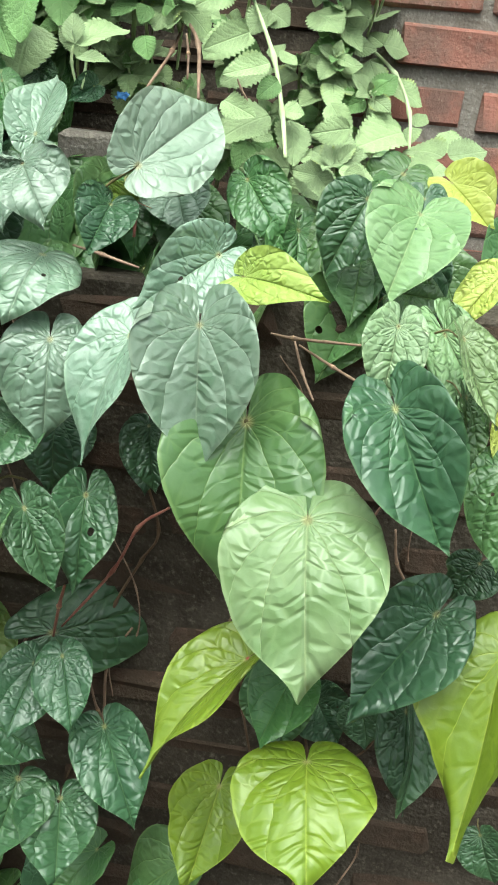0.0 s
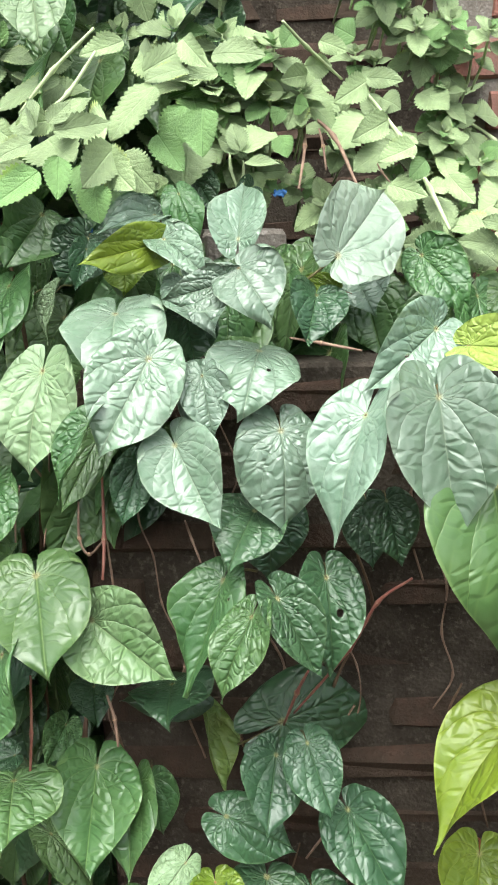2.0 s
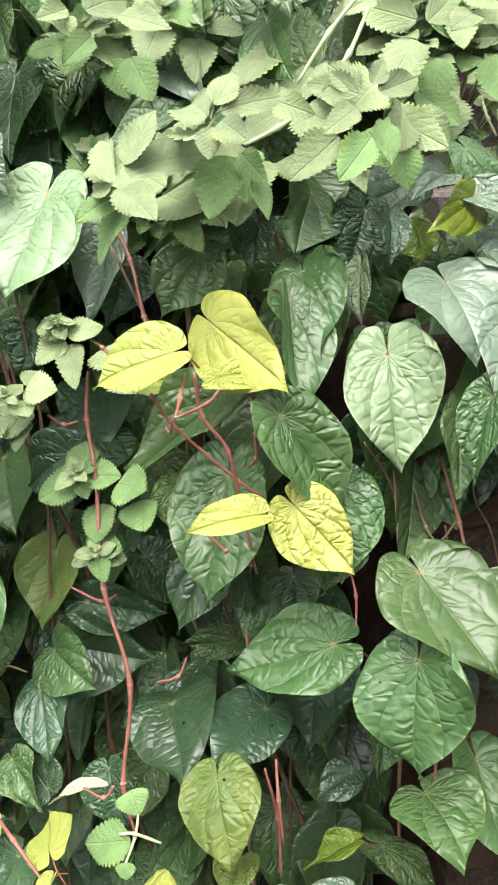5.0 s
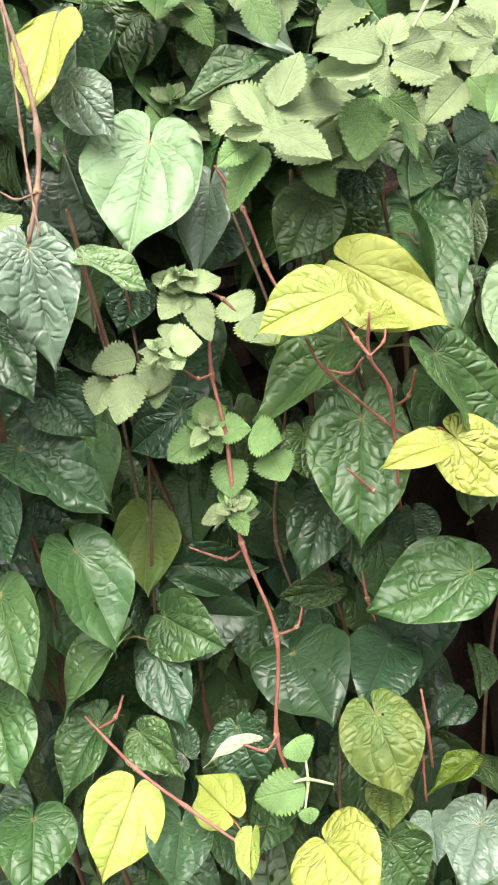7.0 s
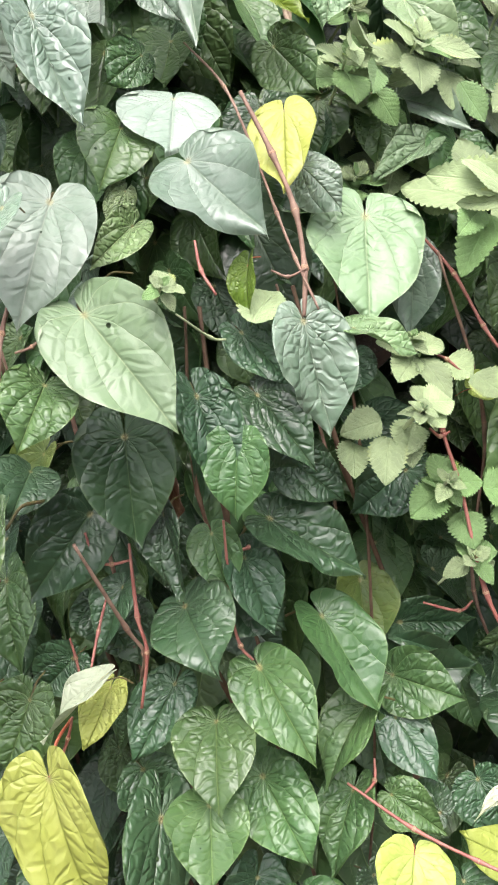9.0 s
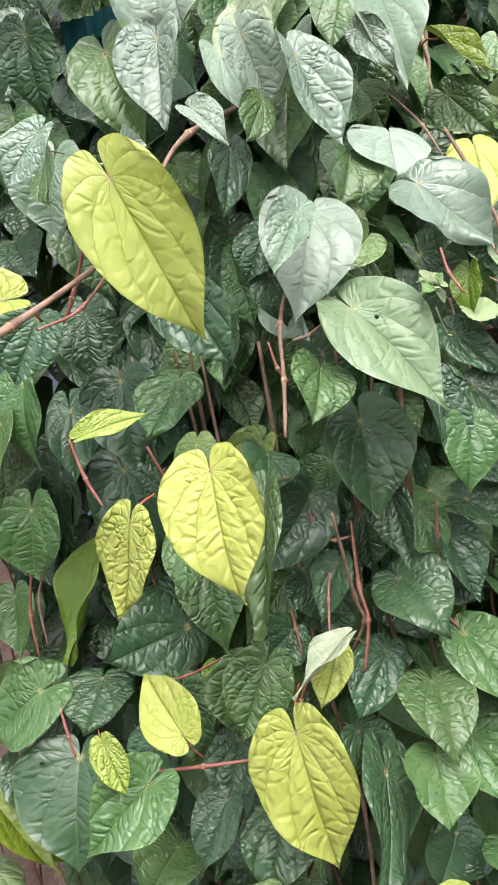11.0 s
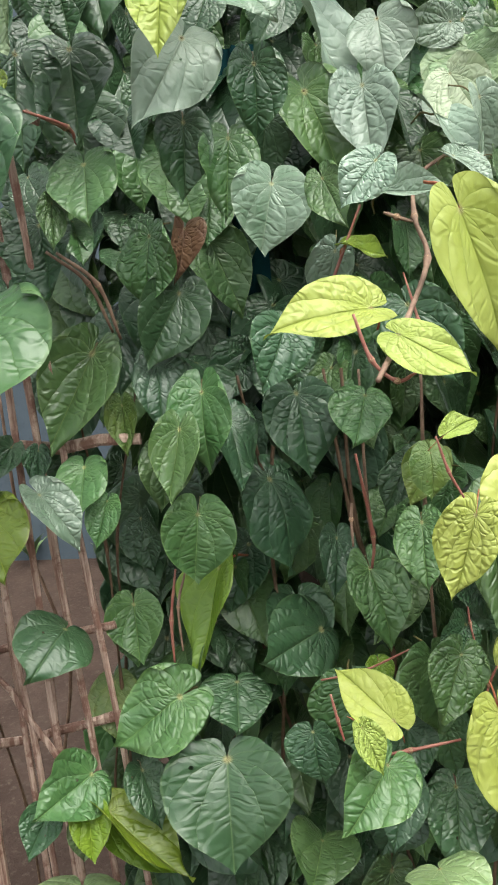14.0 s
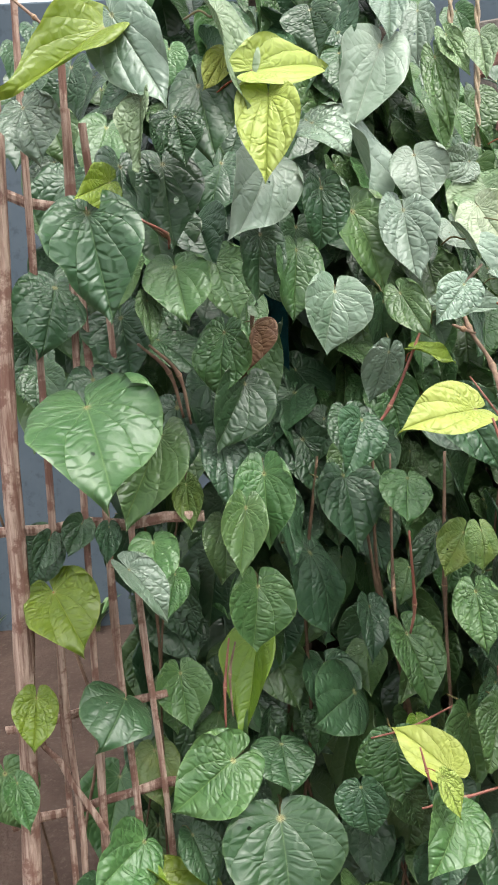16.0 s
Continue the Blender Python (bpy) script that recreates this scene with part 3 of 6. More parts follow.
def slab(name, size, mat, chamfer=0.004, rough=0.0, seed=0):
    """A box standing on its base, with chamfered, slightly worn edges."""
    bm = bmesh.new()
    bmesh.ops.create_cube(bm, size=1)
    bmesh.ops.scale(bm, vec=size, verts=bm.verts)
    bmesh.ops.translate(bm, vec=(0, 0, size[2] / 2), verts=bm.verts)
    bmesh.ops.bevel(bm, geom=bm.edges[:], offset=chamfer, segments=1, affect="EDGES")
    r = random.Random(seed)
    for q in bm.verts:
        q.co += Vector((r.uniform(-1, 1), r.uniform(-1, 1), r.uniform(-1, 1))) * rough
    me = bpy.data.meshes.new(name)
    bm.to_mesh(me)
    bm.free()
    me.materials.append(mat)
    return me


house = tagged(new("wall_house", slab("wall_house", (9.0, 0.2, 3.2), PLASTER, 0.01)), "blue-grey painted plaster wall of a house behind the trellis", "wall", kind="structure")
house.matrix_world = pose(1.42, 4.30, -0.02, 0, 0, 115)
# Added wall, never in view, that cuts off sky light near the horizon
opposite = tagged(new("wall_sky_block", slab("wall_sky_block", (11.0, 0.2, 3.0), PLASTER, 0.01)), "added unseen plain grey wall that blocks low sky light", "wall", kind="structure")
opposite.matrix_world = pose(-1.6, -3.4, -0.02, 0, 0, -8)

COURSE, BRICK_H, BRICK_L, JOINT = 0.068, 0.049, 0.205, 0.020
def brick_set(mat, worn):
    return [slab("brick", (BRICK_L, 0.09, BRICK_H), mat, worn * 2, worn, s) for s in range(6)]


UNTINTED, SHADE_TINTED = brick_set(BRICK, 0.0024), brick_set(SHADE_TINT_BRICK, 0.006)


def brick_wall(name, m, length, courses, shift, label, bricks, mortar):
    """Rough mortar bed with every brick laid in it; the face looks along -y."""
    top = courses * COURSE
    core = slab("mortar", (length, 0.094, top), mortar, 0.004)
    wall = new(name, core)
    wall.matrix_world = m
    tagged(wall, label, "wall", kind="structure")
    step = BRICK_L + JOINT
    for c in range(courses):
        n = int(length / step) + 1
        for i in range(n + 1):
            x = -length / 2 + shift + (i + 0.5 * (c % 2)) * step - step * 0.5
            lo, hi = max(x - BRICK_L / 2, -length / 2 - 0.008), min(x + BRICK_L / 2, length / 2 + 0.008)
            if hi - lo < 0.03:
                continue
            ob = new("brick", rng.choice(bricks))
            ob.parent = wall
            turn = rng.uniform(-1, 1) + (rng.choice((0, 180)) if hi - lo > 0.2 else 0)
            ob.matrix_local = pose((lo + hi) / 2 + rng.uniform(-0.003, 0.003), (-0.009 if bricks is UNTINTED else -0.0080) + rng.uniform(-0.004, 0.003), c * COURSE + 0.010 + rng.uniform(-0.002, 0.002), rng.uniform(-1, 1), rng.uniform(-0.6, 0.6), turn) @ Matrix.Diagonal(((hi - lo) / BRICK_L, 1, 1, 1))
    return wall


# the pier wall at the back, the low wall in front of it, and the ledge between them
brick_wall("wall_back", pose(0.85, 1.254, 1.523 - 22 * COURSE - 0.010, 0, 0, 0), 1.44, 34, 0.1555, "old red brick wall with thick rough mortar joints", UNTINTED, MORTAR)
# Added backdrop wall, tinted dark so gaps between plants look shaded
brick_wall("wall_rear", pose(0.04, 1.52, 0.0, 0, 0, 0), 1.22, 34, 0.03, "added brick backdrop behind the plants, darkened to stand for shade", SHADE_TINTED, SHADE_TINT_MORTAR)
brick_wall("wall_low", pose(0.405, 0.772, 0.0, 0, 0, -8.5), 1.49, 20, 0.06, "low old brick wall, bricks and mortar darkened to stand for shade", SHADE_TINTED, SHADE_TINT_MORTAR)
block = tagged(new("concrete_block", slab("concrete_block", (0.09, 0.10, 0.11), MORTAR, 0.006, 0.002)), "grey weathered concrete block on the wall top", "block")
block.matrix_world = pose(-0.165, 1.04, 1.37, 0, 0, 8)
planter = tagged(new("soil_bed", slab("soil_bed", (1.50, 0.22, 1.37), SOIL, 0.01)), "dark soil bed behind the low brick wall", "soil bed", kind="structure")
planter.matrix_world = pose(0.38, 1.085, 0.0, 0, 0, 0)

# ---- trellis ----
trellis = thing("bamboo_trellis", (-1.22, 1.57, 0), "weathered split-bamboo trellis with a corner post, tied by hand", "trellis")


def strip(name, width, a, b, thick, mat, sides=8):
    """A split cane between two places: flattened, knotty, a little crooked."""
    a, b = Vector(a), Vector(b)
    run = b - a
    z = run.normalized()
    y = Vector((-0.88, -0.46, 0.0))
    y = (y - z * y.dot(z)).normalized()
    x = y.cross(z)
    n = max(6, int(run.length / 0.06))
    v, f = [], []
    off = rng.uniform(0, 50)
    for i in range(n + 1):
        t = i / n
        c = a + run * t + x * 0.8 * width * noise.noise(Vector((t * 5 + off, 0, 0)))
        knot = 1 + 0.12 * (i % 5 == 0) + (0.12 if name == "post" else 0.3) * noise.noise(Vector((t * 17 + off, 3, 0)))
        for k in range(sides):
            q = 2 * math.pi * (k + 0.5) / sides
            v.append(c + x * math.cos(q) * width / 2 * knot + y * math.sin(q) * thick / 2 * knot)
    for i in range(n):
        for k in range(sides):
            p, q = i * sides + k, i * sides + (k + 1) % sides
            f.append((p, q, q + sides, p + sides))
    f += [tuple(range(sides))[::-1], tuple(n * sides + k for k in range(sides))]
    ob = part(name, mesh_of(name, v, f, smooth=False), mat, trellis)
    place_part(ob, Matrix.Identity(4))
    return ob


def pole(width, a, b):
    strip("post", width, a, b, width * 0.9, BAMBOO, 10)


def slat(width, a, b):
    strip("slat", width, a, (b[0], b[1], max(b[2], 0.0)), width * 0.55, BAMBOO)


def rail(width, a, b):
    strip("rail", width, a, b, width * 0.5, BAMBOO)


pole(0.023, (-1.247, 1.575, 2.209), (-1.275, 1.629, 0.033))
slat(0.009, (-1.210, 1.562, 2.097), (-1.223, 1.588, 0.106))
slat(0.009, (-1.188, 1.520, 2.095), (-1.208, 1.557, 0.126))
slat(0.010, (-1.190, 1.524, 1.942), (-1.164, 1.474, 0.224))
slat(0.009, (-1.180, 1.504, 1.926), (-1.139, 1.427, 0.215))
slat(0.011, (-1.202, 1.537, 1.224), (-1.193, 1.521, 0.230))
rail(0.014, (-1.252, 1.668, 1.443), (-1.116, 1.408, 1.451))
rail(0.013, (-1.244, 1.653, 1.042), (-1.132, 1.439, 1.098))
rail(0.013, (-1.231, 1.628, 1.857), (-1.148, 1.469, 1.815))
rail(0.011, (-1.242, 1.649, 1.178), (-1.144, 1.462, 1.217))
slat(0.009, (-1.242, 1.602, 1.191), (-1.204, 1.529, 1.036))
slat(0.009, (-1.220, 1.567, 1.384), (-1.214, 1.556, 0.478))


def rope(top, bottom):
    top, bottom = Vector(top), Vector(bottom)
    n = 110
    for s in range(2):
        pts = []
        for i in range(n + 1):
            t = i / n
            a = t * 62 + s * math.pi
            pts.append(top.lerp(bottom, t) + Vector((math.cos(a), math.sin(a), 0)) * 0.0026)
        v, f = tube(pts, [0.0029] * (n + 1), 6)
        ob = part("rope", mesh_of("rope", v, f), ROPE, trellis, label="hanging twisted jute rope")
        place_part(ob, Matrix.Identity(4))


rope((-0.475, 1.228, 2.30), (-0.535, 1.217, 1.60))
rope((-0.455, 1.187, 2.30), (-0.515, 1.176, 1.60))

# ---- hedge ----
vine("green betel vine climbing the shaded brick wall under the brick pier", 0.12, 0.74)
leaf("g", 0.068, 0.591, 1.228, -47, 8, 172, 0.130, 0.130, 3)
leaf("m", 0.017, 0.659, 1.279, -60, 3, 175, 0.132, 0.146, 11)
leaf("y", 0.005, 0.699, 1.388, 1, 52, -137, 0.050, 0.091, 0)
leaf("d", 0.125, 0.609, 1.315, -57, 25, 176, 0.084, 0.114, 7)
leaf("m", 0.177, 0.620, 1.325, -70, -7, -140, 0.037, 0.066, 5)
leaf("l", 0.124, 0.640, 1.370, -67, -4, 169, 0.051, 0.063, 11)
leaf("g", 0.147, 0.735, 1.445, -47, -13, 166, 0.086, 0.083, 7)
leaf("d", 0.106, 0.762, 1.452, -64, -23, 166, 0.070, 0.073, 4)
leaf("o", 0.034, 0.629, 1.078, -37, 5, 114, 0.084, 0.132, 11)
leaf("o", 0.094, 0.605, 0.994, -18, 8, 175, 0.125, 0.101, 3)
leaf("o", 0.024, 0.680, 0.894, -37, -8, 167, 0.079, 0.098, 5)
leaf("d", 0.186, 0.620, 1.138, -45, -26, 147, 0.085, 0.116, 2)
leaf("d", 0.195, 0.665, 1.019, -61, -22, -145, 0.064, 0.101, 11)
leaf("o", 0.244, 0.600, 1.118, -52, 13, 130, 0.097, 0.165, 8)
leaf("g", 0.166, 0.610, 1.371, -49, 0, -153, 0.042, 0.071, 2)
leaf("y", 0.211, 0.700, 1.406, -52, -15, 126, 0.043, 0.057, 0)
leaf("y", 0.195, 0.600, 1.356, -69, 4, 115, 0.026, 0.036, 4)
leaf("m", 0.210, 0.595, 1.278, -58, 7, 164, 0.057, 0.075, 3)
leaf("m", 0.078, 0.666, 1.032, -25, -12, 159, 0.066, 0.067, 7)
stem("p", 0.0014, (0.033, 0.722, 1.338), (0.051, 0.706, 1.339), (0.101, 0.662, 1.348))
stem("p", 0.0012, (0.053, 0.724, 1.335), (0.060, 0.685, 1.316), (0.068, 0.652, 1.303))
stem("p", 0.0013, (0.058, 0.721, 1.330), (0.083, 0.672, 1.326), (0.103, 0.628, 1.325))
stem("p", 0.0012, (-0.016, 0.970, 1.546), (-0.003, 0.962, 1.525))
leaf("m", 0.167, 0.958, 1.467, -58, -18, 151, 0.082, 0.066)
leaf("m", 0.185, 0.661, 1.315, -64, 1, 179, 0.032, 0.070)
leaf("m", 0.077, 0.728, 0.995, -52, 7, 176, 0.078, 0.076)
leaf("d", 0.199, 0.702, 0.981, -65, 11, 158, 0.056, 0.098)
leaf("d", 0.220, 0.640, 1.178, -63, -26, 157, 0.049, 0.038)
leaf("d", 0.279, 0.657, 0.878, -61, 26, 163, 0.053, 0.048)
leaf("g", 0.164, 0.658, 1.364, -56, 31, 178, 0.048, 0.087)
leaf("y", 0.210, 0.916, 1.465, -38, 34, -165, 0.064, 0.067)
leaf("m", 0.134, 0.728, 1.380, -5, 61, -101, 0.048, 0.048)
leaf("y", 0.213, 0.624, 1.306, -52, 3, 161, 0.020, 0.042)
leaf("d", 0.159, 0.720, 0.971, -64, 17, 169, 0.049, 0.043)
leaf("d", 0.117, 0.747, 0.954, -42, 40, -178, 0.064, 0.050)
vine("green betel vine with broad leaves over the low brick wall", -0.09, 0.78)
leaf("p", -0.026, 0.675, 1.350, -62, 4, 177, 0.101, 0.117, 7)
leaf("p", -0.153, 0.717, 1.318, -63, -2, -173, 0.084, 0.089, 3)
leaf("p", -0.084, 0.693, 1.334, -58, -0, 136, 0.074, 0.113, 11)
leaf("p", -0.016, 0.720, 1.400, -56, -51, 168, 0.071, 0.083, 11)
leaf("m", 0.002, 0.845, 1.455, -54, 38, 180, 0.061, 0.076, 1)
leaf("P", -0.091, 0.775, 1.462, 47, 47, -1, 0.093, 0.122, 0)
leaf("o", -0.096, 0.775, 1.433, 31, -75, 18, 0.024, 0.046, 4)
leaf("d", -0.164, 0.673, 1.180, -50, 14, -156, 0.052, 0.076, 7)
leaf("d", -0.117, 0.702, 1.184, -54, -3, -176, 0.062, 0.086, 11)
leaf("d", -0.156, 0.757, 1.004, 14, 55, -55, 0.098, 0.152, 3)
leaf("d", -0.137, 0.711, 1.009, -44, 9, -167, 0.058, 0.072, 9)
leaf("d", -0.166, 0.723, 0.990, -42, -15, 177, 0.065, 0.075, 6)
leaf("d", -0.096, 0.724, 0.921, -38, 17, -163, 0.079, 0.102, 0)
leaf("d", -0.136, 0.708, 0.840, -33, 0, -173, 0.085, 0.082, 5)
leaf("d", -0.064, 0.697, 1.255, -59, 8, -177, 0.050, 0.057, 4)
leaf("d", -0.113, 0.767, 1.428, -44, -20, 180, 0.055, 0.054, 7)
leaf("p", -0.063, 0.859, 1.439, -32, 20, 179, 0.067, 0.051, 4)
stem("r", 0.0017, (-0.094, 0.784, 1.444), (-0.092, 0.769, 1.402))
stem("p", 0.0014, (-0.140, 0.745, 1.394), (-0.114, 0.734, 1.390), (-0.081, 0.719, 1.384))
stem("r", 0.0016, (-0.145, 0.749, 1.018), (-0.093, 0.722, 1.100), (-0.070, 0.706, 1.154), (-0.042, 0.691, 1.183))
stem("p", 0.0015, (-0.074, 1.007, 1.587), (-0.069, 0.990, 1.542))
stem("r", 0.0017, (-0.155, 0.756, 1.001), (-0.144, 0.727, 1.054), (-0.135, 0.706, 1.089))
stem("p", 0.0022, (-0.082, 1.054, 1.610), (-0.060, 0.990, 1.577), (-0.051, 0.898, 1.522))
stem("p", 0.0018, (-0.081, 1.090, 1.611), (-0.089, 1.017, 1.570), (-0.108, 0.924, 1.522))
leaf("d", -0.069, 0.763, 1.229, -61, 0, -174, 0.051, 0.063)
leaf("d", -0.160, 0.790, 1.226, -62, 1, 172, 0.082, 0.073)
vine("green betel vine with leaves tinted pale for sky sheen on the low brick wall", -0.23, 0.80)
leaf("p", -0.180, 0.781, 1.479, 53, -0, -13, 0.054, 0.068, 7)
leaf("p", -0.183, 0.744, 1.457, -45, 24, -167, 0.067, 0.060, 1)
leaf("d", -0.218, 0.718, 0.928, -24, 41, -126, 0.065, 0.076, 3)
leaf("o", -0.232, 0.694, 0.873, -33, 1, -174, 0.056, 0.053, 11)
leaf("d", -0.181, 0.715, 0.854, -29, -13, 178, 0.088, 0.082, 8)
leaf("k", -0.237, 0.799, 0.996, -56, -28, -126, 0.054, 0.089, 2)
leaf("p", -0.167, 0.751, 1.383, -31, -10, 167, 0.087, 0.066, 3)
leaf("p", -0.264, 0.737, 1.383, -59, -26, 168, 0.085, 0.099, 6)
leaf("p", -0.296, 0.807, 1.416, -36, -6, 179, 0.095, 0.090, 12)
leaf("p", -0.245, 0.719, 1.309, -57, 26, -180, 0.073, 0.085, 2)
leaf("p", -0.219, 0.732, 1.367, -66, 11, 172, 0.045, 0.056, 10)
leaf("g", -0.331, 0.721, 1.147, -38, 42, -151, 0.085, 0.097, 2)
leaf("m", -0.208, 0.706, 1.184, -48, -3, 140, 0.067, 0.105, 8)
leaf("m", -0.188, 0.659, 1.172, -46, -6, 147, 0.051, 0.075, 10)
leaf("d", -0.178, 0.720, 1.245, -22, -15, 159, 0.073, 0.064, 4)
leaf("d", -0.264, 0.756, 1.057, 1, 6, 176, 0.083, 0.058, 10)
leaf("d", -0.280, 0.740, 1.288, -59, -14, 171, 0.041, 0.059, 6)
leaf("m", -0.317, 0.707, 1.336, -55, -3, 122, 0.042, 0.073, 11)
leaf("o", -0.253, 0.828, 1.476, -35, -76, 162, 0.046, 0.088, 6)
leaf("p", -0.248, 0.827, 1.481, -29, 30, -158, 0.045, 0.071, 11)
leaf("p", -0.194, 0.746, 1.444, -44, -72, 133, 0.040, 0.057, 13)
leaf("p", -0.256, 0.870, 1.503, -8, -36, 137, 0.038, 0.068, 11)
leaf("m", -0.232, 0.870, 1.521, -60, 18, -176, 0.041, 0.054, 3)
leaf("d", -0.214, 0.930, 1.536, -65, 27, -178, 0.040, 0.041, 11)
leaf("d", -0.157, 0.930, 1.525, -46, -54, 177, 0.029, 0.033, 7)
leaf("m", -0.309, 0.740, 0.955, -44, 8, 165, 0.064, 0.087, 11)
leaf("l", -0.260, 0.701, 0.892, -28, -35, 153, 0.045, 0.054, 3)
leaf("m", -0.302, 0.691, 0.854, -33, -11, 179, 0.073, 0.069, 7)
stem("p", 0.0012, (-0.242, 0.759, 1.225), (-0.229, 0.747, 1.186))
leaf("p", -0.206, 0.760, 1.361, -44, -13, 159, 0.057, 0.066)
leaf("d", -0.242, 0.778, 1.027, 0, -72, 94, 0.051, 0.078)
leaf("d", -0.290, 0.854, 1.251, -54, -6, 180, 0.052, 0.065)
leaf("o", -0.221, 0.903, 1.505, -62, 3, 172, 0.029, 0.031)
leaf("d", -0.261, 0.922, 1.501, -18, -52, 118, 0.061, 0.063)
leaf("d", -0.231, 0.818, 1.413, -74, 6, -158, 0.059, 0.053)
leaf("p", -0.229, 0.817, 1.442, -36, 20, -168, 0.063, 0.072)
leaf("m", -0.292, 0.767, 0.942, -62, 4, -171, 0.052, 0.059)
vine("green betel vine spilling past the end of the brick wall", -0.37, 0.86)
leaf("l", -0.366, 0.789, 1.368, -63, -3, 161, 0.085, 0.102, 10)
leaf("m", -0.405, 0.871, 1.441, -38, 5, 160, 0.072, 0.100, 10)
leaf("m", -0.433, 0.833, 1.422, -66, -22, -158, 0.058, 0.109, 2)
leaf("l", -0.357, 0.851, 1.434, -64, 4, 130, 0.029, 0.052, 11)
leaf("m", -0.381, 0.850, 1.431, -61, -7, 133, 0.030, 0.057, 8)
leaf("m", -0.469, 0.787, 1.336, -64, 18, -164, 0.076, 0.106, 5)
leaf("m", -0.426, 0.782, 1.262, -58, -16, -177, 0.067, 0.081, 11)
leaf("m", -0.381, 0.739, 1.187, -35, 7, -173, 0.101, 0.108, 6)
leaf("m", -0.411, 0.697, 1.131, -64, 2, 130, 0.106, 0.096, 10)
leaf("m", -0.344, 0.747, 0.974, -44, -12, -176, 0.090, 0.102, 2)
leaf("m", -0.415, 0.705, 0.997, -9, -6, -174, 0.088, 0.071, 1)
leaf("d", -0.346, 0.789, 1.039, -24, 6, -177, 0.047, 0.045, 7)
leaf("o", -0.288, 0.880, 1.463, -49, -3, 179, 0.047, 0.040, 3)
leaf("y", -0.511, 0.800, 1.377, -6, 45, -85, 0.034, 0.074, 9)
leaf("y", -0.514, 0.734, 1.277, 5, -36, 90, 0.037, 0.060, 0)
leaf("y", -0.476, 0.760, 1.266, -54, 32, 178, 0.065, 0.075, 9)
leaf("d", -0.427, 0.920, 1.489, -53, -1, 146, 0.047, 0.048, 9)
leaf("m", -0.454, 0.781, 1.115, -13, -35, 76, 0.090, 0.106, 9)
leaf("d", -0.444, 0.826, 0.940, -8, -32, 111, 0.043, 0.043, 4)
leaf("p", -0.537, 0.775, 0.869, -24, -0, 145, 0.046, 0.044, 0)
leaf("p", -0.542, 0.694, 0.928, -18, -11, 129, 0.062, 0.064, 10)
leaf("o", -0.461, 0.800, 0.880, -15, -9, 80, 0.032, 0.059, 8)
leaf("d", -0.323, 0.850, 1.473, -63, -22, -173, 0.030, 0.043, 7)
leaf("P", -0.384, 0.708, 0.837, -33, 1, -162, 0.067, 0.067, 11)
leaf("m", -0.418, 0.840, 0.825, -35, 9, -129, 0.055, 0.082, 3)
leaf("m", -0.392, 0.860, 0.952, -42, -30, 175, 0.045, 0.048, 11)
stem("r", 0.0017, (-0.321, 0.803, 1.259), (-0.321, 0.779, 1.203), (-0.324, 0.764, 1.167))
stem("p", 0.0013, (-0.368, 0.798, 1.287), (-0.374, 0.791, 1.237), (-0.380, 0.785, 1.196))
stem("r", 0.0014, (-0.388, 0.703, 1.105), (-0.395, 0.710, 1.041), (-0.404, 0.716, 0.979))
stem("p", 0.0013, (-0.321, 0.785, 1.201), (-0.338, 0.789, 1.184), (-0.347, 0.795, 1.199), (-0.347, 0.810, 1.232))
stem("p", 0.0017, (-0.323, 0.716, 1.072), (-0.315, 0.703, 1.025))
stem("p", 0.0013, (-0.398, 0.792, 1.258), (-0.405, 0.778, 1.205))
stem("p", 0.0015, (-0.396, 0.792, 1.294), (-0.369, 0.809, 1.241), (-0.362, 0.821, 1.190))
stem("r", 0.0012, (-0.437, 0.757, 1.194), (-0.443, 0.745, 1.148))
leaf("m", -0.317, 0.763, 1.307, -53, -29, 177, 0.041, 0.077)
leaf("m", -0.437, 0.800, 1.220, -56, -27, -172, 0.076, 0.054)
leaf("l", -0.374, 0.986, 1.741, -57, 9, -180, 0.075, 0.094)
leaf("m", -0.374, 0.915, 1.505, -53, -40, -167, 0.077, 0.071)
leaf("d", -0.327, 0.898, 1.481, -64, -28, 168, 0.069, 0.050)
vine("green betel vine with yellow-green new shoots beside borage", -0.53, 0.97)
leaf("m", -0.437, 1.132, 1.666, -52, 9, -173, 0.078, 0.057, 3)
leaf("y", -0.500, 0.850, 1.415, -44, 50, 162, 0.078, 0.107, 9)
leaf("y", -0.545, 0.811, 1.404, -8, -45, 86, 0.063, 0.073, 4)
leaf("l", -0.608, 0.988, 1.547, -51, -16, 148, 0.112, 0.123, 6)
leaf("p", -0.557, 0.985, 1.497, -61, -14, 143, 0.058, 0.086, 5)
leaf("m", -0.487, 0.916, 1.473, -56, -32, 147, 0.069, 0.071, 1)
leaf("m", -0.491, 0.894, 1.338, -28, -28, 106, 0.073, 0.118, 5)
leaf("m", -0.511, 0.847, 1.276, -58, -8, 144, 0.097, 0.121, 6)
leaf("d", -0.601, 0.893, 1.033, -13, 16, 167, 0.104, 0.093, 13)
leaf("d", -0.516, 0.842, 1.032, -10, -25, 128, 0.078, 0.087, 6)
leaf("k", -0.583, 0.779, 1.019, -39, 11, 159, 0.079, 0.076, 3)
leaf("k", -0.575, 0.786, 0.920, -7, -5, 144, 0.047, 0.044, 0)
leaf("y", -0.740, 0.740, 1.003, -37, 20, 125, 0.029, 0.035, 0)
leaf("y", -0.674, 0.742, 0.952, 0, 24, 179, 0.085, 0.071, 4)
leaf("w", -0.694, 0.826, 1.015, -6, 5, 74, 0.020, 0.047, 11)
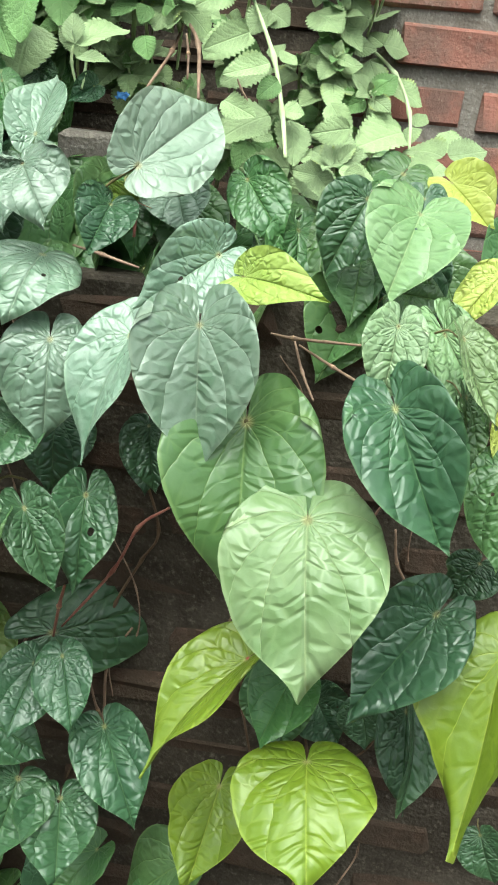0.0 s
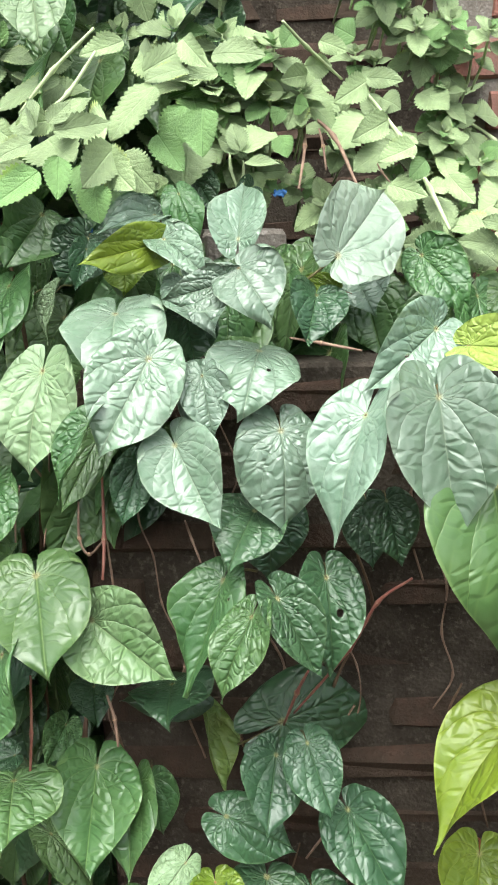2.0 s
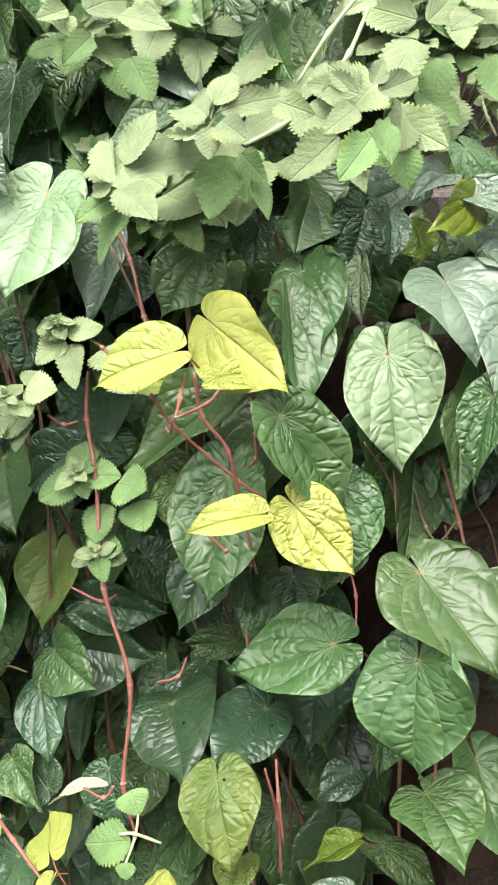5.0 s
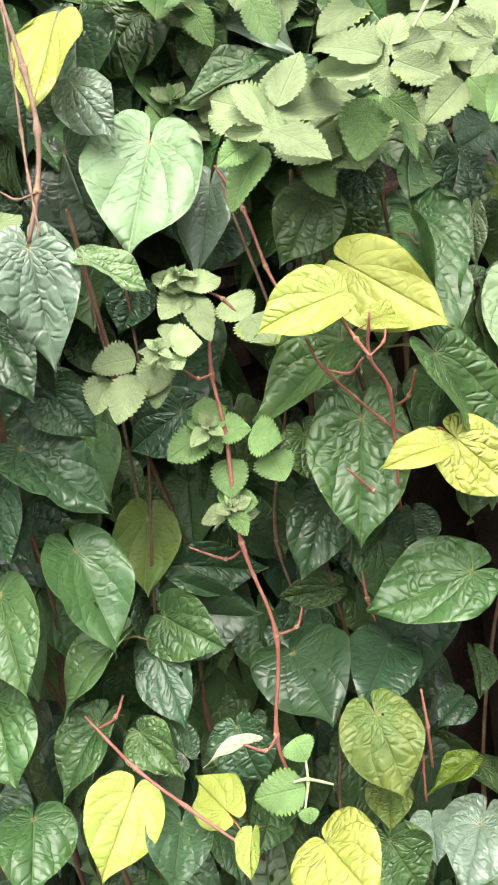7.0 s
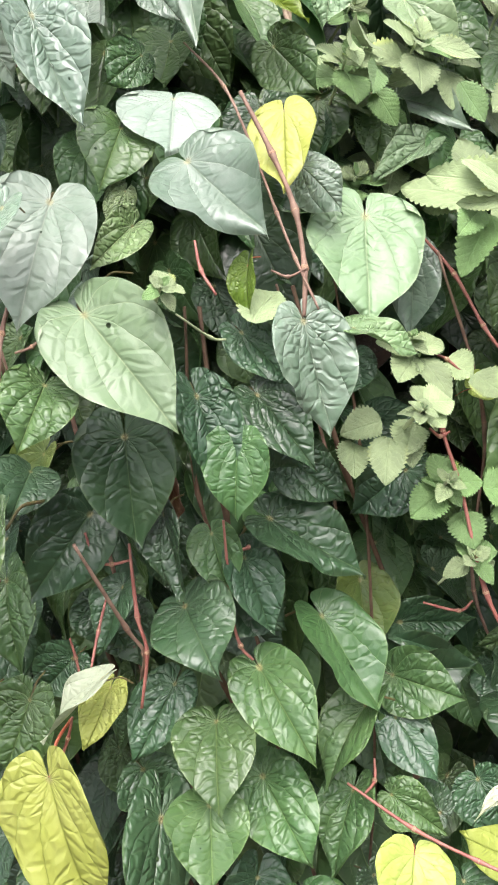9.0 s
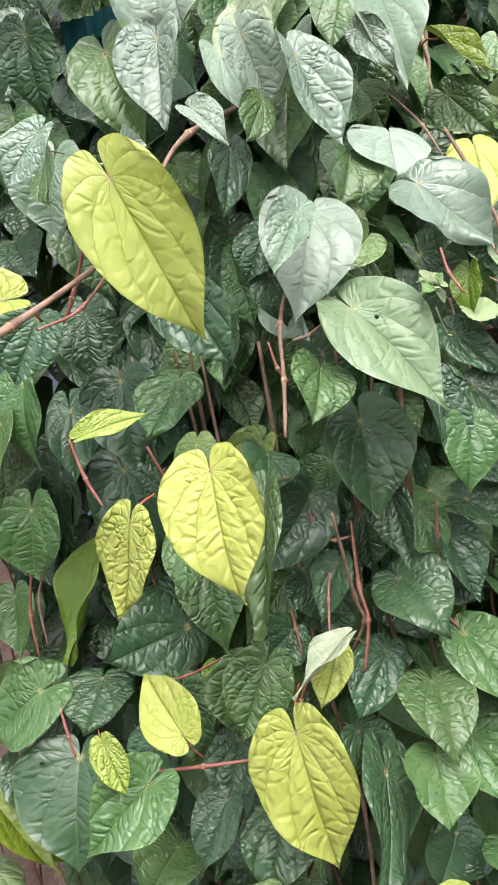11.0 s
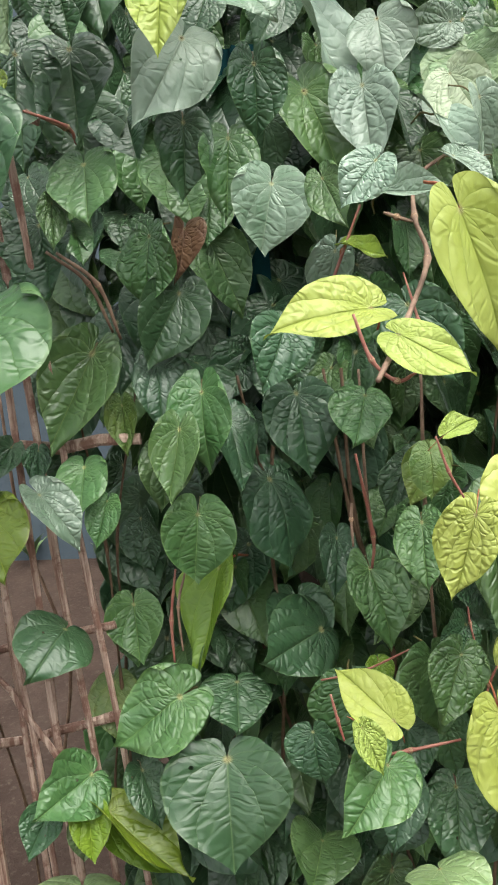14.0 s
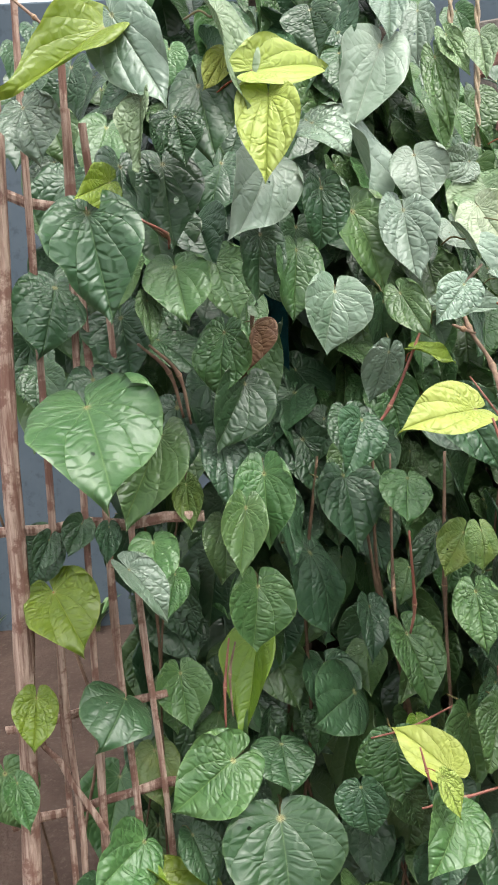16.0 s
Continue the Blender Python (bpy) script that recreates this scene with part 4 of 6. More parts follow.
leaf("d", -0.528, 0.900, 1.190, -49, -16, 131, 0.066, 0.095, 1)
leaf("l", -0.553, 1.037, 1.770, -62, -19, 140, 0.046, 0.049, 1)
leaf("l", -0.429, 1.069, 1.746, -43, 21, 157, 0.063, 0.100, 8)
leaf("p", -0.448, 1.084, 1.655, -26, 31, 168, 0.063, 0.105, 11)
leaf("m", -0.495, 1.060, 1.638, -61, -16, 133, 0.057, 0.055, 4)
leaf("l", -0.471, 1.025, 1.599, -19, -39, 97, 0.044, 0.081, 5)
stem("r", 0.0020, (-0.610, 0.928, 1.381), (-0.621, 0.918, 1.339), (-0.626, 0.901, 1.283), (-0.642, 0.874, 1.187), (-0.639, 0.842, 1.100), (-0.666, 0.823, 1.012), (-0.666, 0.806, 0.964))
stem("r", 0.0015, (-0.601, 0.934, 1.409), (-0.592, 0.927, 1.401), (-0.585, 0.919, 1.388))
stem("r", 0.0017, (-0.613, 0.898, 1.060), (-0.590, 0.896, 1.061), (-0.577, 0.902, 1.076))
stem("r", 0.0018, (-0.556, 0.970, 1.515), (-0.548, 0.943, 1.474), (-0.549, 0.915, 1.423), (-0.546, 0.898, 1.395))
stem("r", 0.0015, (-0.566, 0.833, 1.369), (-0.553, 0.830, 1.338), (-0.508, 0.817, 1.279), (-0.489, 0.811, 1.261))
stem("r", 0.0016, (-0.536, 0.823, 1.382), (-0.550, 0.780, 1.371), (-0.561, 0.748, 1.365))
stem("r", 0.0016, (-0.535, 0.779, 1.389), (-0.534, 0.788, 1.351), (-0.518, 0.788, 1.317), (-0.513, 0.797, 1.256), (-0.509, 0.805, 1.193))
stem("r", 0.0012, (-0.561, 0.747, 1.365), (-0.531, 0.770, 1.365), (-0.516, 0.786, 1.370))
stem("r", 0.0015, (-0.498, 0.811, 1.291), (-0.493, 0.795, 1.303), (-0.494, 0.781, 1.329))
stem("r", 0.0015, (-0.550, 0.821, 1.245), (-0.531, 0.813, 1.219), (-0.518, 0.808, 1.204), (-0.508, 0.805, 1.201))
stem("r", 0.0012, (-0.562, 0.816, 1.343), (-0.564, 0.774, 1.347), (-0.562, 0.756, 1.362))
stem("r", 0.0017, (-0.515, 0.878, 1.103), (-0.519, 0.868, 1.076), (-0.520, 0.857, 1.054))
stem("r", 0.0016, (-0.536, 0.795, 1.001), (-0.535, 0.782, 0.954), (-0.544, 0.771, 0.897))
stem("r", 0.0016, (-0.526, 0.783, 1.016), (-0.537, 0.763, 0.941))
leaf("y", -0.566, 0.923, 1.364, -13, 54, -105, 0.035, 0.044)
leaf("d", -0.544, 1.008, 1.465, -63, -27, 145, 0.079, 0.065)
leaf("d", -0.499, 0.908, 1.139, -61, -3, 124, 0.041, 0.060)
leaf("m", -0.518, 0.937, 1.059, -7, -62, 69, 0.040, 0.065)
leaf("m", -0.542, 1.104, 1.670, -58, -44, 125, 0.104, 0.089)
leaf("p", -0.484, 0.756, 0.858, -36, -8, 122, 0.070, 0.069)
leaf("m", -0.592, 0.771, 0.877, -60, 25, 159, 0.072, 0.049)
leaf("d", -0.464, 0.850, 1.158, -69, -1, 154, 0.055, 0.035)
leaf("m", -0.551, 0.887, 1.263, -61, 12, 153, 0.052, 0.053)
leaf("d", -0.588, 1.120, 1.603, -69, 7, 142, 0.075, 0.061)
vine("green betel vine with glossy leaves and pale woody runners", -0.70, 1.06)
leaf("y", -0.804, 0.850, 1.004, -32, -28, 143, 0.074, 0.075, 4)
leaf("y", -0.741, 0.787, 0.992, -8, -22, 6, 0.052, 0.070, 9)
leaf("k", -0.683, 1.012, 1.180, -54, -14, 156, 0.070, 0.082, 2)
leaf("d", -0.774, 0.826, 0.968, -22, -15, 150, 0.062, 0.058, 7)
leaf("p", -0.664, 1.000, 1.604, -59, 29, 161, 0.056, 0.057, 3)
leaf("g", -0.720, 0.901, 1.466, -23, 19, -144, 0.043, 0.059, 8)
leaf("y", -0.666, 1.007, 1.654, -40, -4, 137, 0.063, 0.098, 9)
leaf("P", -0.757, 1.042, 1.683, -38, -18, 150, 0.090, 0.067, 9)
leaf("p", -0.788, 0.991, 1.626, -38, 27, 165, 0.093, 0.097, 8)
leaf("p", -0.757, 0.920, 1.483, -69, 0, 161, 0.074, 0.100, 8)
leaf("m", -0.841, 0.926, 1.407, -61, -13, 141, 0.058, 0.066, 4)
leaf("d", -0.797, 0.950, 1.430, -50, 15, 169, 0.056, 0.084, 0)
leaf("m", -0.776, 0.960, 1.198, -47, -2, -174, 0.084, 0.107, 5)
leaf("d", -0.795, 0.981, 1.303, -32, 23, -159, 0.079, 0.101, 8)
leaf("d", -0.829, 0.983, 1.279, -53, 0, 163, 0.053, 0.075, 7)
leaf("m", -0.770, 0.926, 1.111, -33, -3, 94, 0.061, 0.090, 11)
leaf("m", -0.706, 0.958, 1.096, -20, 50, -173, 0.073, 0.077, 0)
leaf("d", -0.727, 0.940, 1.064, -37, 9, 169, 0.057, 0.074, 9)
leaf("m", -0.804, 0.927, 1.033, -34, -8, 117, 0.059, 0.079, 11)
leaf("m", -0.768, 0.915, 1.010, -27, 35, 176, 0.051, 0.061, 8)
leaf("m", -0.748, 1.096, 1.732, -67, -64, 167, 0.049, 0.052, 9)
leaf("m", -0.615, 1.069, 1.720, -63, 36, 133, 0.065, 0.076, 6)
leaf("o", -0.632, 1.058, 1.779, -41, 11, 171, 0.036, 0.085, 2)
leaf("p", -0.735, 1.080, 1.794, -61, 31, 137, 0.040, 0.064, 10)
leaf("o", -0.778, 0.952, 1.537, -65, 6, 101, 0.033, 0.049, 11)
leaf("d", -0.784, 0.974, 1.481, -51, 26, 161, 0.045, 0.072, 6)
leaf("d", -0.854, 0.951, 1.447, -67, -4, 172, 0.060, 0.082, 11)
stem("r", 0.0015, (-0.655, 0.899, 1.355), (-0.643, 0.900, 1.343), (-0.630, 0.900, 1.343))
stem("r", 0.0016, (-0.675, 0.927, 1.175), (-0.647, 0.909, 1.158), (-0.631, 0.904, 1.163))
stem("r", 0.0015, (-0.702, 0.820, 1.022), (-0.686, 0.808, 1.014), (-0.674, 0.805, 1.025))
stem("p", 0.0024, (-0.707, 1.010, 1.678), (-0.711, 0.977, 1.621), (-0.719, 0.950, 1.571), (-0.737, 0.929, 1.524), (-0.757, 0.916, 1.488))
stem("p", 0.0012, (-0.764, 0.939, 1.529), (-0.754, 0.931, 1.521), (-0.738, 0.925, 1.524))
stem("p", 0.0013, (-0.704, 1.087, 1.737), (-0.700, 1.043, 1.688), (-0.713, 1.001, 1.628), (-0.729, 0.963, 1.572), (-0.740, 0.935, 1.533), (-0.750, 0.904, 1.492))
leaf("d", -0.688, 0.985, 1.080, -26, 65, -147, 0.090, 0.096)
leaf("d", -0.662, 0.985, 1.127, -42, 64, -152, 0.058, 0.088)
leaf("d", -0.649, 0.993, 1.420, -64, -26, 148, 0.052, 0.047)
leaf("d", -0.645, 0.953, 1.301, -47, -52, 102, 0.067, 0.071)
leaf("d", -0.761, 0.976, 1.354, -62, 30, 178, 0.061, 0.065)
leaf("d", -0.679, 0.888, 0.986, -56, 19, 148, 0.071, 0.062)
leaf("d", -0.792, 0.975, 1.406, -80, 32, 163, 0.070, 0.074)
leaf("d", -0.697, 1.044, 1.616, -67, -11, 177, 0.074, 0.067)
leaf("d", -0.741, 0.881, 0.990, 39, -38, -2, 0.056, 0.029)
leaf("p", -0.674, 1.096, 1.834, -45, 1, 140, 0.081, 0.136)
leaf("m", -0.690, 1.132, 1.747, -48, -15, 133, 0.068, 0.057)
leaf("g", -0.786, 1.170, 2.063, -61, 24, 105, 0.035, 0.081)
leaf("l", -0.767, 1.128, 2.061, -44, 8, 99, 0.048, 0.101)
leaf("m", -0.798, 1.183, 2.034, -72, 11, 107, 0.050, 0.113)
leaf("p", -0.781, 1.249, 2.129, -40, -4, 108, 0.058, 0.119)
leaf("P", -0.730, 1.176, 1.814, -48, 24, 117, 0.063, 0.067)
vine("green betel vine hanging in a dense dark curtain", -0.86, 1.14)
leaf("m", -0.887, 0.916, 0.974, -23, -17, 165, 0.077, 0.071, 1)
leaf("P", -0.903, 1.024, 1.622, -53, -23, 144, 0.095, 0.114, 0)
leaf("l", -0.921, 0.975, 1.534, -50, 19, 167, 0.093, 0.123, 0)
leaf("m", -0.907, 0.964, 1.156, -19, -5, 144, 0.076, 0.084, 4)
leaf("m", -0.853, 0.961, 1.184, -35, 11, 163, 0.072, 0.102, 0)
leaf("m", -0.848, 0.998, 1.309, -56, 3, 150, 0.050, 0.059, 4)
leaf("d", -0.890, 0.993, 1.346, -64, 15, 116, 0.046, 0.076, 5)
leaf("d", -0.892, 1.000, 1.255, -24, 14, 157, 0.082, 0.083, 10)
leaf("d", -0.901, 1.008, 1.421, -63, -7, 150, 0.086, 0.096, 7)
leaf("d", -0.930, 1.066, 1.348, -50, -46, 136, 0.079, 0.095, 4)
leaf("d", -0.924, 1.051, 1.273, -42, -13, 120, 0.043, 0.064, 5)
leaf("m", -0.965, 0.981, 1.490, -41, -34, 150, 0.061, 0.063, 0)
leaf("m", -1.019, 1.025, 1.380, -57, 6, 105, 0.061, 0.125, 5)
leaf("m", -1.036, 1.056, 1.211, -69, -27, 129, 0.070, 0.076, 6)
leaf("y", -0.972, 1.023, 1.202, -36, -18, 123, 0.042, 0.057, 9)
leaf("w", -0.985, 0.994, 1.230, -19, -3, 80, 0.030, 0.072, 8)
leaf("d", -0.916, 1.013, 1.179, -39, -33, 128, 0.058, 0.079, 9)
leaf("m", -0.886, 0.943, 1.093, -40, 14, 160, 0.075, 0.089, 6)
leaf("m", -0.944, 0.940, 1.100, -34, -10, 147, 0.074, 0.070, 5)
leaf("P", -0.912, 1.066, 1.788, -91, 20, 162, 0.064, 0.078, 5)
leaf("p", -0.867, 1.045, 1.763, -66, 2, 170, 0.066, 0.103, 2)
leaf("m", -0.810, 1.050, 1.670, -51, -32, 151, 0.069, 0.068, 0)
leaf("g", -0.839, 1.019, 1.588, -42, -57, 144, 0.038, 0.060, 7)
leaf("g", -0.830, 1.033, 1.617, -62, -40, 151, 0.028, 0.034, 3)
leaf("p", -0.956, 0.987, 1.623, -44, -26, 127, 0.041, 0.070, 2)
leaf("d", -0.968, 1.074, 1.404, -24, -34, 149, 0.060, 0.059, 0)
leaf("m", -0.921, 1.043, 1.725, -60, -45, 166, 0.039, 0.057, 9)
leaf("d", -0.905, 1.117, 1.697, -64, -26, 159, 0.045, 0.077, 6)
leaf("y", -1.118, 1.009, 1.675, -81, 18, 144, 0.087, 0.141, 4)
leaf("y", -1.118, 0.961, 1.447, -60, 8, 125, 0.085, 0.102, 4)
leaf("y", -1.185, 0.979, 1.426, -78, -14, 104, 0.056, 0.076, 9)
leaf("y", -1.052, 1.009, 1.161, -75, 8, 133, 0.099, 0.136, 0)
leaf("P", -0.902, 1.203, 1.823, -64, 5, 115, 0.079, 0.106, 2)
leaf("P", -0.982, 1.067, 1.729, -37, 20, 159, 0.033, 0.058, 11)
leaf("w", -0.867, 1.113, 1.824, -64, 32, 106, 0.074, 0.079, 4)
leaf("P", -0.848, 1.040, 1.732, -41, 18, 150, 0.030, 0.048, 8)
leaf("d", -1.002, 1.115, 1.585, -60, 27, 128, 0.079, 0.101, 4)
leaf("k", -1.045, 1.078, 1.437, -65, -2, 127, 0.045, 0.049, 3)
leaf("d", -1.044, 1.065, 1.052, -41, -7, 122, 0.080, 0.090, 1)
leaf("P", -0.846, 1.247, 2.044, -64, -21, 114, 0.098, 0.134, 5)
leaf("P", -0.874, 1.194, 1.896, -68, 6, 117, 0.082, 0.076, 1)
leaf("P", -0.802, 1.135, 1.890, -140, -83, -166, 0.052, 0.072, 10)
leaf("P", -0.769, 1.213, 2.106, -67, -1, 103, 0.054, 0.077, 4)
leaf("m", -1.070, 1.080, 1.370, -58, 9, 105, 0.058, 0.073, 6)
leaf("k", -0.937, 1.120, 1.402, -57, -24, 94, 0.057, 0.066, 2)
leaf("d", -0.917, 1.160, 1.393, -56, -11, 75, 0.052, 0.078, 10)
leaf("p", -0.810, 1.180, 1.540, -43, 47, 110, 0.067, 0.105, 2)
leaf("P", -0.888, 1.124, 1.783, -44, 4, 149, 0.049, 0.109, 2)
leaf("o", -0.818, 1.080, 1.908, -59, 10, 150, 0.053, 0.078, 8)
stem("r", 0.0017, (-0.816, 0.915, 1.055), (-0.795, 0.856, 1.023), (-0.771, 0.805, 1.002), (-0.748, 0.757, 0.986))
stem("r", 0.0016, (-0.809, 0.900, 1.047), (-0.790, 0.908, 1.045), (-0.775, 0.922, 1.054))
stem("r", 0.0016, (-0.843, 0.979, 1.324), (-0.859, 0.975, 1.242), (-0.861, 0.971, 1.207), (-0.855, 0.965, 1.191))
stem("r", 0.0017, (-0.843, 0.984, 1.293), (-0.822, 0.983, 1.287), (-0.793, 0.987, 1.297))
stem("r", 0.0019, (-0.915, 1.030, 1.320), (-0.931, 1.018, 1.257), (-0.935, 1.009, 1.225), (-0.956, 1.005, 1.179))
stem("r", 0.0016, (-0.941, 1.061, 1.335), (-0.943, 1.049, 1.311), (-0.933, 1.039, 1.305), (-0.919, 1.030, 1.305))
stem("r", 0.0014, (-0.828, 0.942, 1.568), (-0.835, 0.931, 1.546), (-0.835, 0.917, 1.526))
stem("p", 0.0019, (-0.950, 1.017, 1.570), (-0.977, 1.010, 1.533), (-1.001, 0.991, 1.488), (-1.026, 0.974, 1.445))
stem("p", 0.0026, (-0.835, 1.114, 1.749), (-0.952, 1.118, 1.715), (-1.015, 1.097, 1.673), (-1.071, 1.061, 1.633), (-1.219, 1.022, 1.584), (-1.318, 0.995, 1.564))
leaf("d", -0.815, 0.905, 0.952, -58, 6, -178, 0.062, 0.048)
leaf("d", -0.841, 1.002, 1.245, -46, 31, 177, 0.073, 0.064)
leaf("d", -0.908, 0.965, 0.978, -66, -35, 154, 0.078, 0.060)
leaf("y", -0.951, 0.919, 0.944, -14, -48, 102, 0.068, 0.045)
leaf("d", -0.864, 1.062, 1.307, -74, -2, 156, 0.056, 0.069)
leaf("d", -0.937, 1.086, 1.257, -54, 15, 157, 0.069, 0.053)
leaf("d", -0.966, 1.021, 1.111, -68, 12, 168, 0.065, 0.053)
leaf("d", -0.929, 1.063, 1.613, -58, -22, 117, 0.050, 0.053)
leaf("d", -0.938, 1.056, 1.573, -70, 11, 157, 0.057, 0.049)
leaf("d", -0.913, 1.089, 1.230, -57, 14, 136, 0.073, 0.056)
leaf("d", -0.883, 1.292, 2.060, 59, -34, -59, 0.082, 0.051)
leaf("l", -0.802, 1.122, 1.856, -54, 7, 117, 0.093, 0.095)
leaf("l", -0.801, 1.107, 1.854, -52, 0, 87, 0.109, 0.108)
leaf("b", -0.861, 1.025, 1.362, -82, -12, 131, 0.038, 0.041)
vine("green betel vine with large yellow new leaves on the bamboo trellis", -0.98, 1.28)
leaf("y", -1.119, 1.099, 1.166, 41, -30, -28, 0.061, 0.085, 4)
leaf("y", -1.202, 1.091, 1.206, -66, 12, 153, 0.032, 0.050, 0)
leaf("y", -1.203, 1.055, 1.603, 3, -42, 59, 0.064, 0.094, 4)
leaf("y", -1.270, 1.000, 1.588, -27, 38, 155, 0.042, 0.066, 9)
leaf("y", -1.194, 0.997, 1.498, 3, 38, -92, 0.024, 0.058, 0)
leaf("p", -1.020, 1.260, 1.722, -77, -14, 129, 0.090, 0.078, 7)
leaf("m", -0.928, 1.264, 1.826, -65, 16, 134, 0.091, 0.115, 11)
leaf("m", -1.028, 1.307, 1.774, -67, -8, 134, 0.071, 0.090, 8)
leaf("d", -1.064, 1.339, 1.794, -82, -4, 138, 0.068, 0.085, 5)
leaf("P", -1.081, 1.315, 1.874, -65, -34, 140, 0.093, 0.111, 1)
leaf("d", -1.009, 1.277, 1.849, -87, -1, 135, 0.069, 0.080, 11)
leaf("d", -0.987, 1.207, 1.707, -111, 13, 138, 0.055, 0.079, 4)
leaf("b", -1.063, 1.352, 1.684, -64, -17, 139, 0.040, 0.063, 10)
leaf("d", -1.070, 1.365, 1.613, -73, -32, 136, 0.083, 0.095, 7)
leaf("d", -1.110, 1.200, 1.576, -59, -29, 134, 0.069, 0.068, 4)
leaf("d", -1.001, 1.261, 1.486, -65, 1, 135, 0.093, 0.101, 0)
leaf("m", -1.081, 1.339, 1.501, -74, 4, 108, 0.078, 0.096, 11)
leaf("d", -0.993, 1.315, 1.374, -63, -0, 164, 0.104, 0.120, 3)
leaf("m", -1.106, 1.343, 1.361, -75, -9, 132, 0.088, 0.083, 7)
leaf("m", -1.111, 1.352, 1.463, -63, -9, 116, 0.058, 0.087, 2)
leaf("m", -0.980, 1.183, 1.480, -34, -16, 117, 0.072, 0.076, 9)
leaf("m", -0.994, 1.182, 1.276, -56, 6, 136, 0.075, 0.097, 11)
leaf("d", -0.991, 1.260, 1.180, 1, -61, 83, 0.106, 0.108, 9)
leaf("o", -1.022, 1.384, 1.257, -52, 4, 89, 0.076, 0.133, 5)
leaf("d", -1.079, 1.332, 1.134, -23, -10, 130, 0.092, 0.069, 9)
leaf("d", -1.142, 1.309, 1.072, -55, -0, 124, 0.156, 0.113, 0)
leaf("m", -1.174, 1.080, 1.153, -30, -36, 105, 0.078, 0.081, 11)
leaf("g", -1.124, 1.054, 1.009, 9, -2, 133, 0.092, 0.064, 1)
leaf("m", -1.094, 1.216, 0.961, -5, -22, 114, 0.087, 0.076, 7)
leaf("d", -1.083, 1.105, 1.067, -38, -14, 108, 0.055, 0.072, 4)
leaf("d", -1.043, 1.121, 1.109, -45, -10, 122, 0.064, 0.072, 10)
leaf("d", -0.966, 1.241, 1.297, -44, -9, 124, 0.049, 0.078, 11)
leaf("p", -0.998, 1.199, 1.645, -100, -17, 120, 0.052, 0.072, 9)
leaf("y", -1.123, 1.295, 1.941, -65, -4, 114, 0.073, 0.108, 0)
leaf("y", -1.126, 1.310, 1.968, 28, 55, -87, 0.068, 0.161, 4)
leaf("y", -1.137, 1.341, 1.985, -66, -33, 127, 0.033, 0.054, 9)
leaf("o", -1.063, 1.150, 1.652, -8, 24, 163, 0.031, 0.051, 8)
leaf("p", -1.130, 1.080, 1.723, -60, -37, 103, 0.048, 0.053, 10)
leaf("m", -1.085, 1.160, 1.717, -58, 32, 105, 0.045, 0.070, 6)
leaf("d", -0.912, 1.460, 1.909, -58, -17, 120, 0.088, 0.100, 11)
leaf("P", -0.904, 1.283, 1.941, -58, 13, 175, 0.094, 0.141, 8)
leaf("P", -1.033, 1.125, 1.700, -4, 41, 162, 0.040, 0.089, 2)
stem("r", 0.0014, (-0.989, 1.008, 1.236), (-0.967, 1.026, 1.257), (-0.947, 1.040, 1.275))
stem("p", 0.0019, (-0.978, 0.987, 1.357), (-0.947, 1.010, 1.256), (-0.936, 1.014, 1.223), (-0.939, 1.036, 1.185))
stem("r", 0.0013, (-0.992, 1.013, 1.520), (-0.991, 1.008, 1.496), (-0.987, 1.001, 1.482))
stem("p", 0.0013, (-0.974, 1.001, 1.517), (-0.952, 0.982, 1.527))
stem("r", 0.0014, (-0.981, 1.069, 1.242), (-0.986, 1.059, 1.196))
stem("r", 0.0016, (-1.033, 1.034, 1.153), (-1.012, 1.026, 1.193))
stem("p", 0.0020, (-1.066, 1.106, 1.679), (-1.052, 1.083, 1.668))
stem("r", 0.0021, (-1.046, 1.164, 1.430), (-1.009, 1.168, 1.324), (-1.001, 1.176, 1.280))
stem("p", 0.0019, (-1.004, 1.196, 1.358), (-1.014, 1.192, 1.309))
leaf("d", -0.977, 0.976, 1.087, -57, -42, 174, 0.079, 0.119)
leaf("d", -0.998, 1.286, 1.468, -78, 11, 140, 0.064, 0.087)
leaf("d", -1.038, 1.239, 1.566, -69, -2, 138, 0.071, 0.067)
leaf("d", -0.982, 1.073, 1.220, -60, -54, 133, 0.062, 0.043)
leaf("m", -1.022, 1.097, 1.190, -76, -6, 150, 0.104, 0.084)
leaf("d", -1.059, 1.124, 1.016, -60, -29, 112, 0.073, 0.061)
leaf("o", -1.022, 1.164, 1.173, -53, -1, 134, 0.035, 0.032)
leaf("p", -1.027, 1.280, 1.924, -42, 26, 153, 0.079, 0.051)
leaf("d", -0.991, 1.291, 2.060, -67, 11, 103, 0.073, 0.051)
leaf("m", -1.059, 1.183, 1.159, -75, 9, 109, 0.100, 0.077)
vine("green betel vine on the weathered bamboo trellis by the corner post", -1.12, 1.52)
leaf("m", -1.098, 1.377, 1.679, -78, -5, 95, 0.076, 0.085, 1)
leaf("m", -1.108, 1.462, 1.228, -62, 2, 128, 0.075, 0.076, 2)
leaf("m", -1.140, 1.373, 1.136, -37, -39, 76, 0.106, 0.099, 13)
leaf("m", -1.211, 1.472, 1.042, -11, -51, 95, 0.089, 0.083, 8)
leaf("o", -1.230, 1.462, 1.010, -45, -4, 138, 0.051, 0.062, 7)
leaf("o", -1.210, 1.451, 0.996, -31, -6, -169, 0.078, 0.132, 2)
leaf("g", -1.244, 1.479, 0.898, -16, -11, 137, 0.140, 0.107, 3)
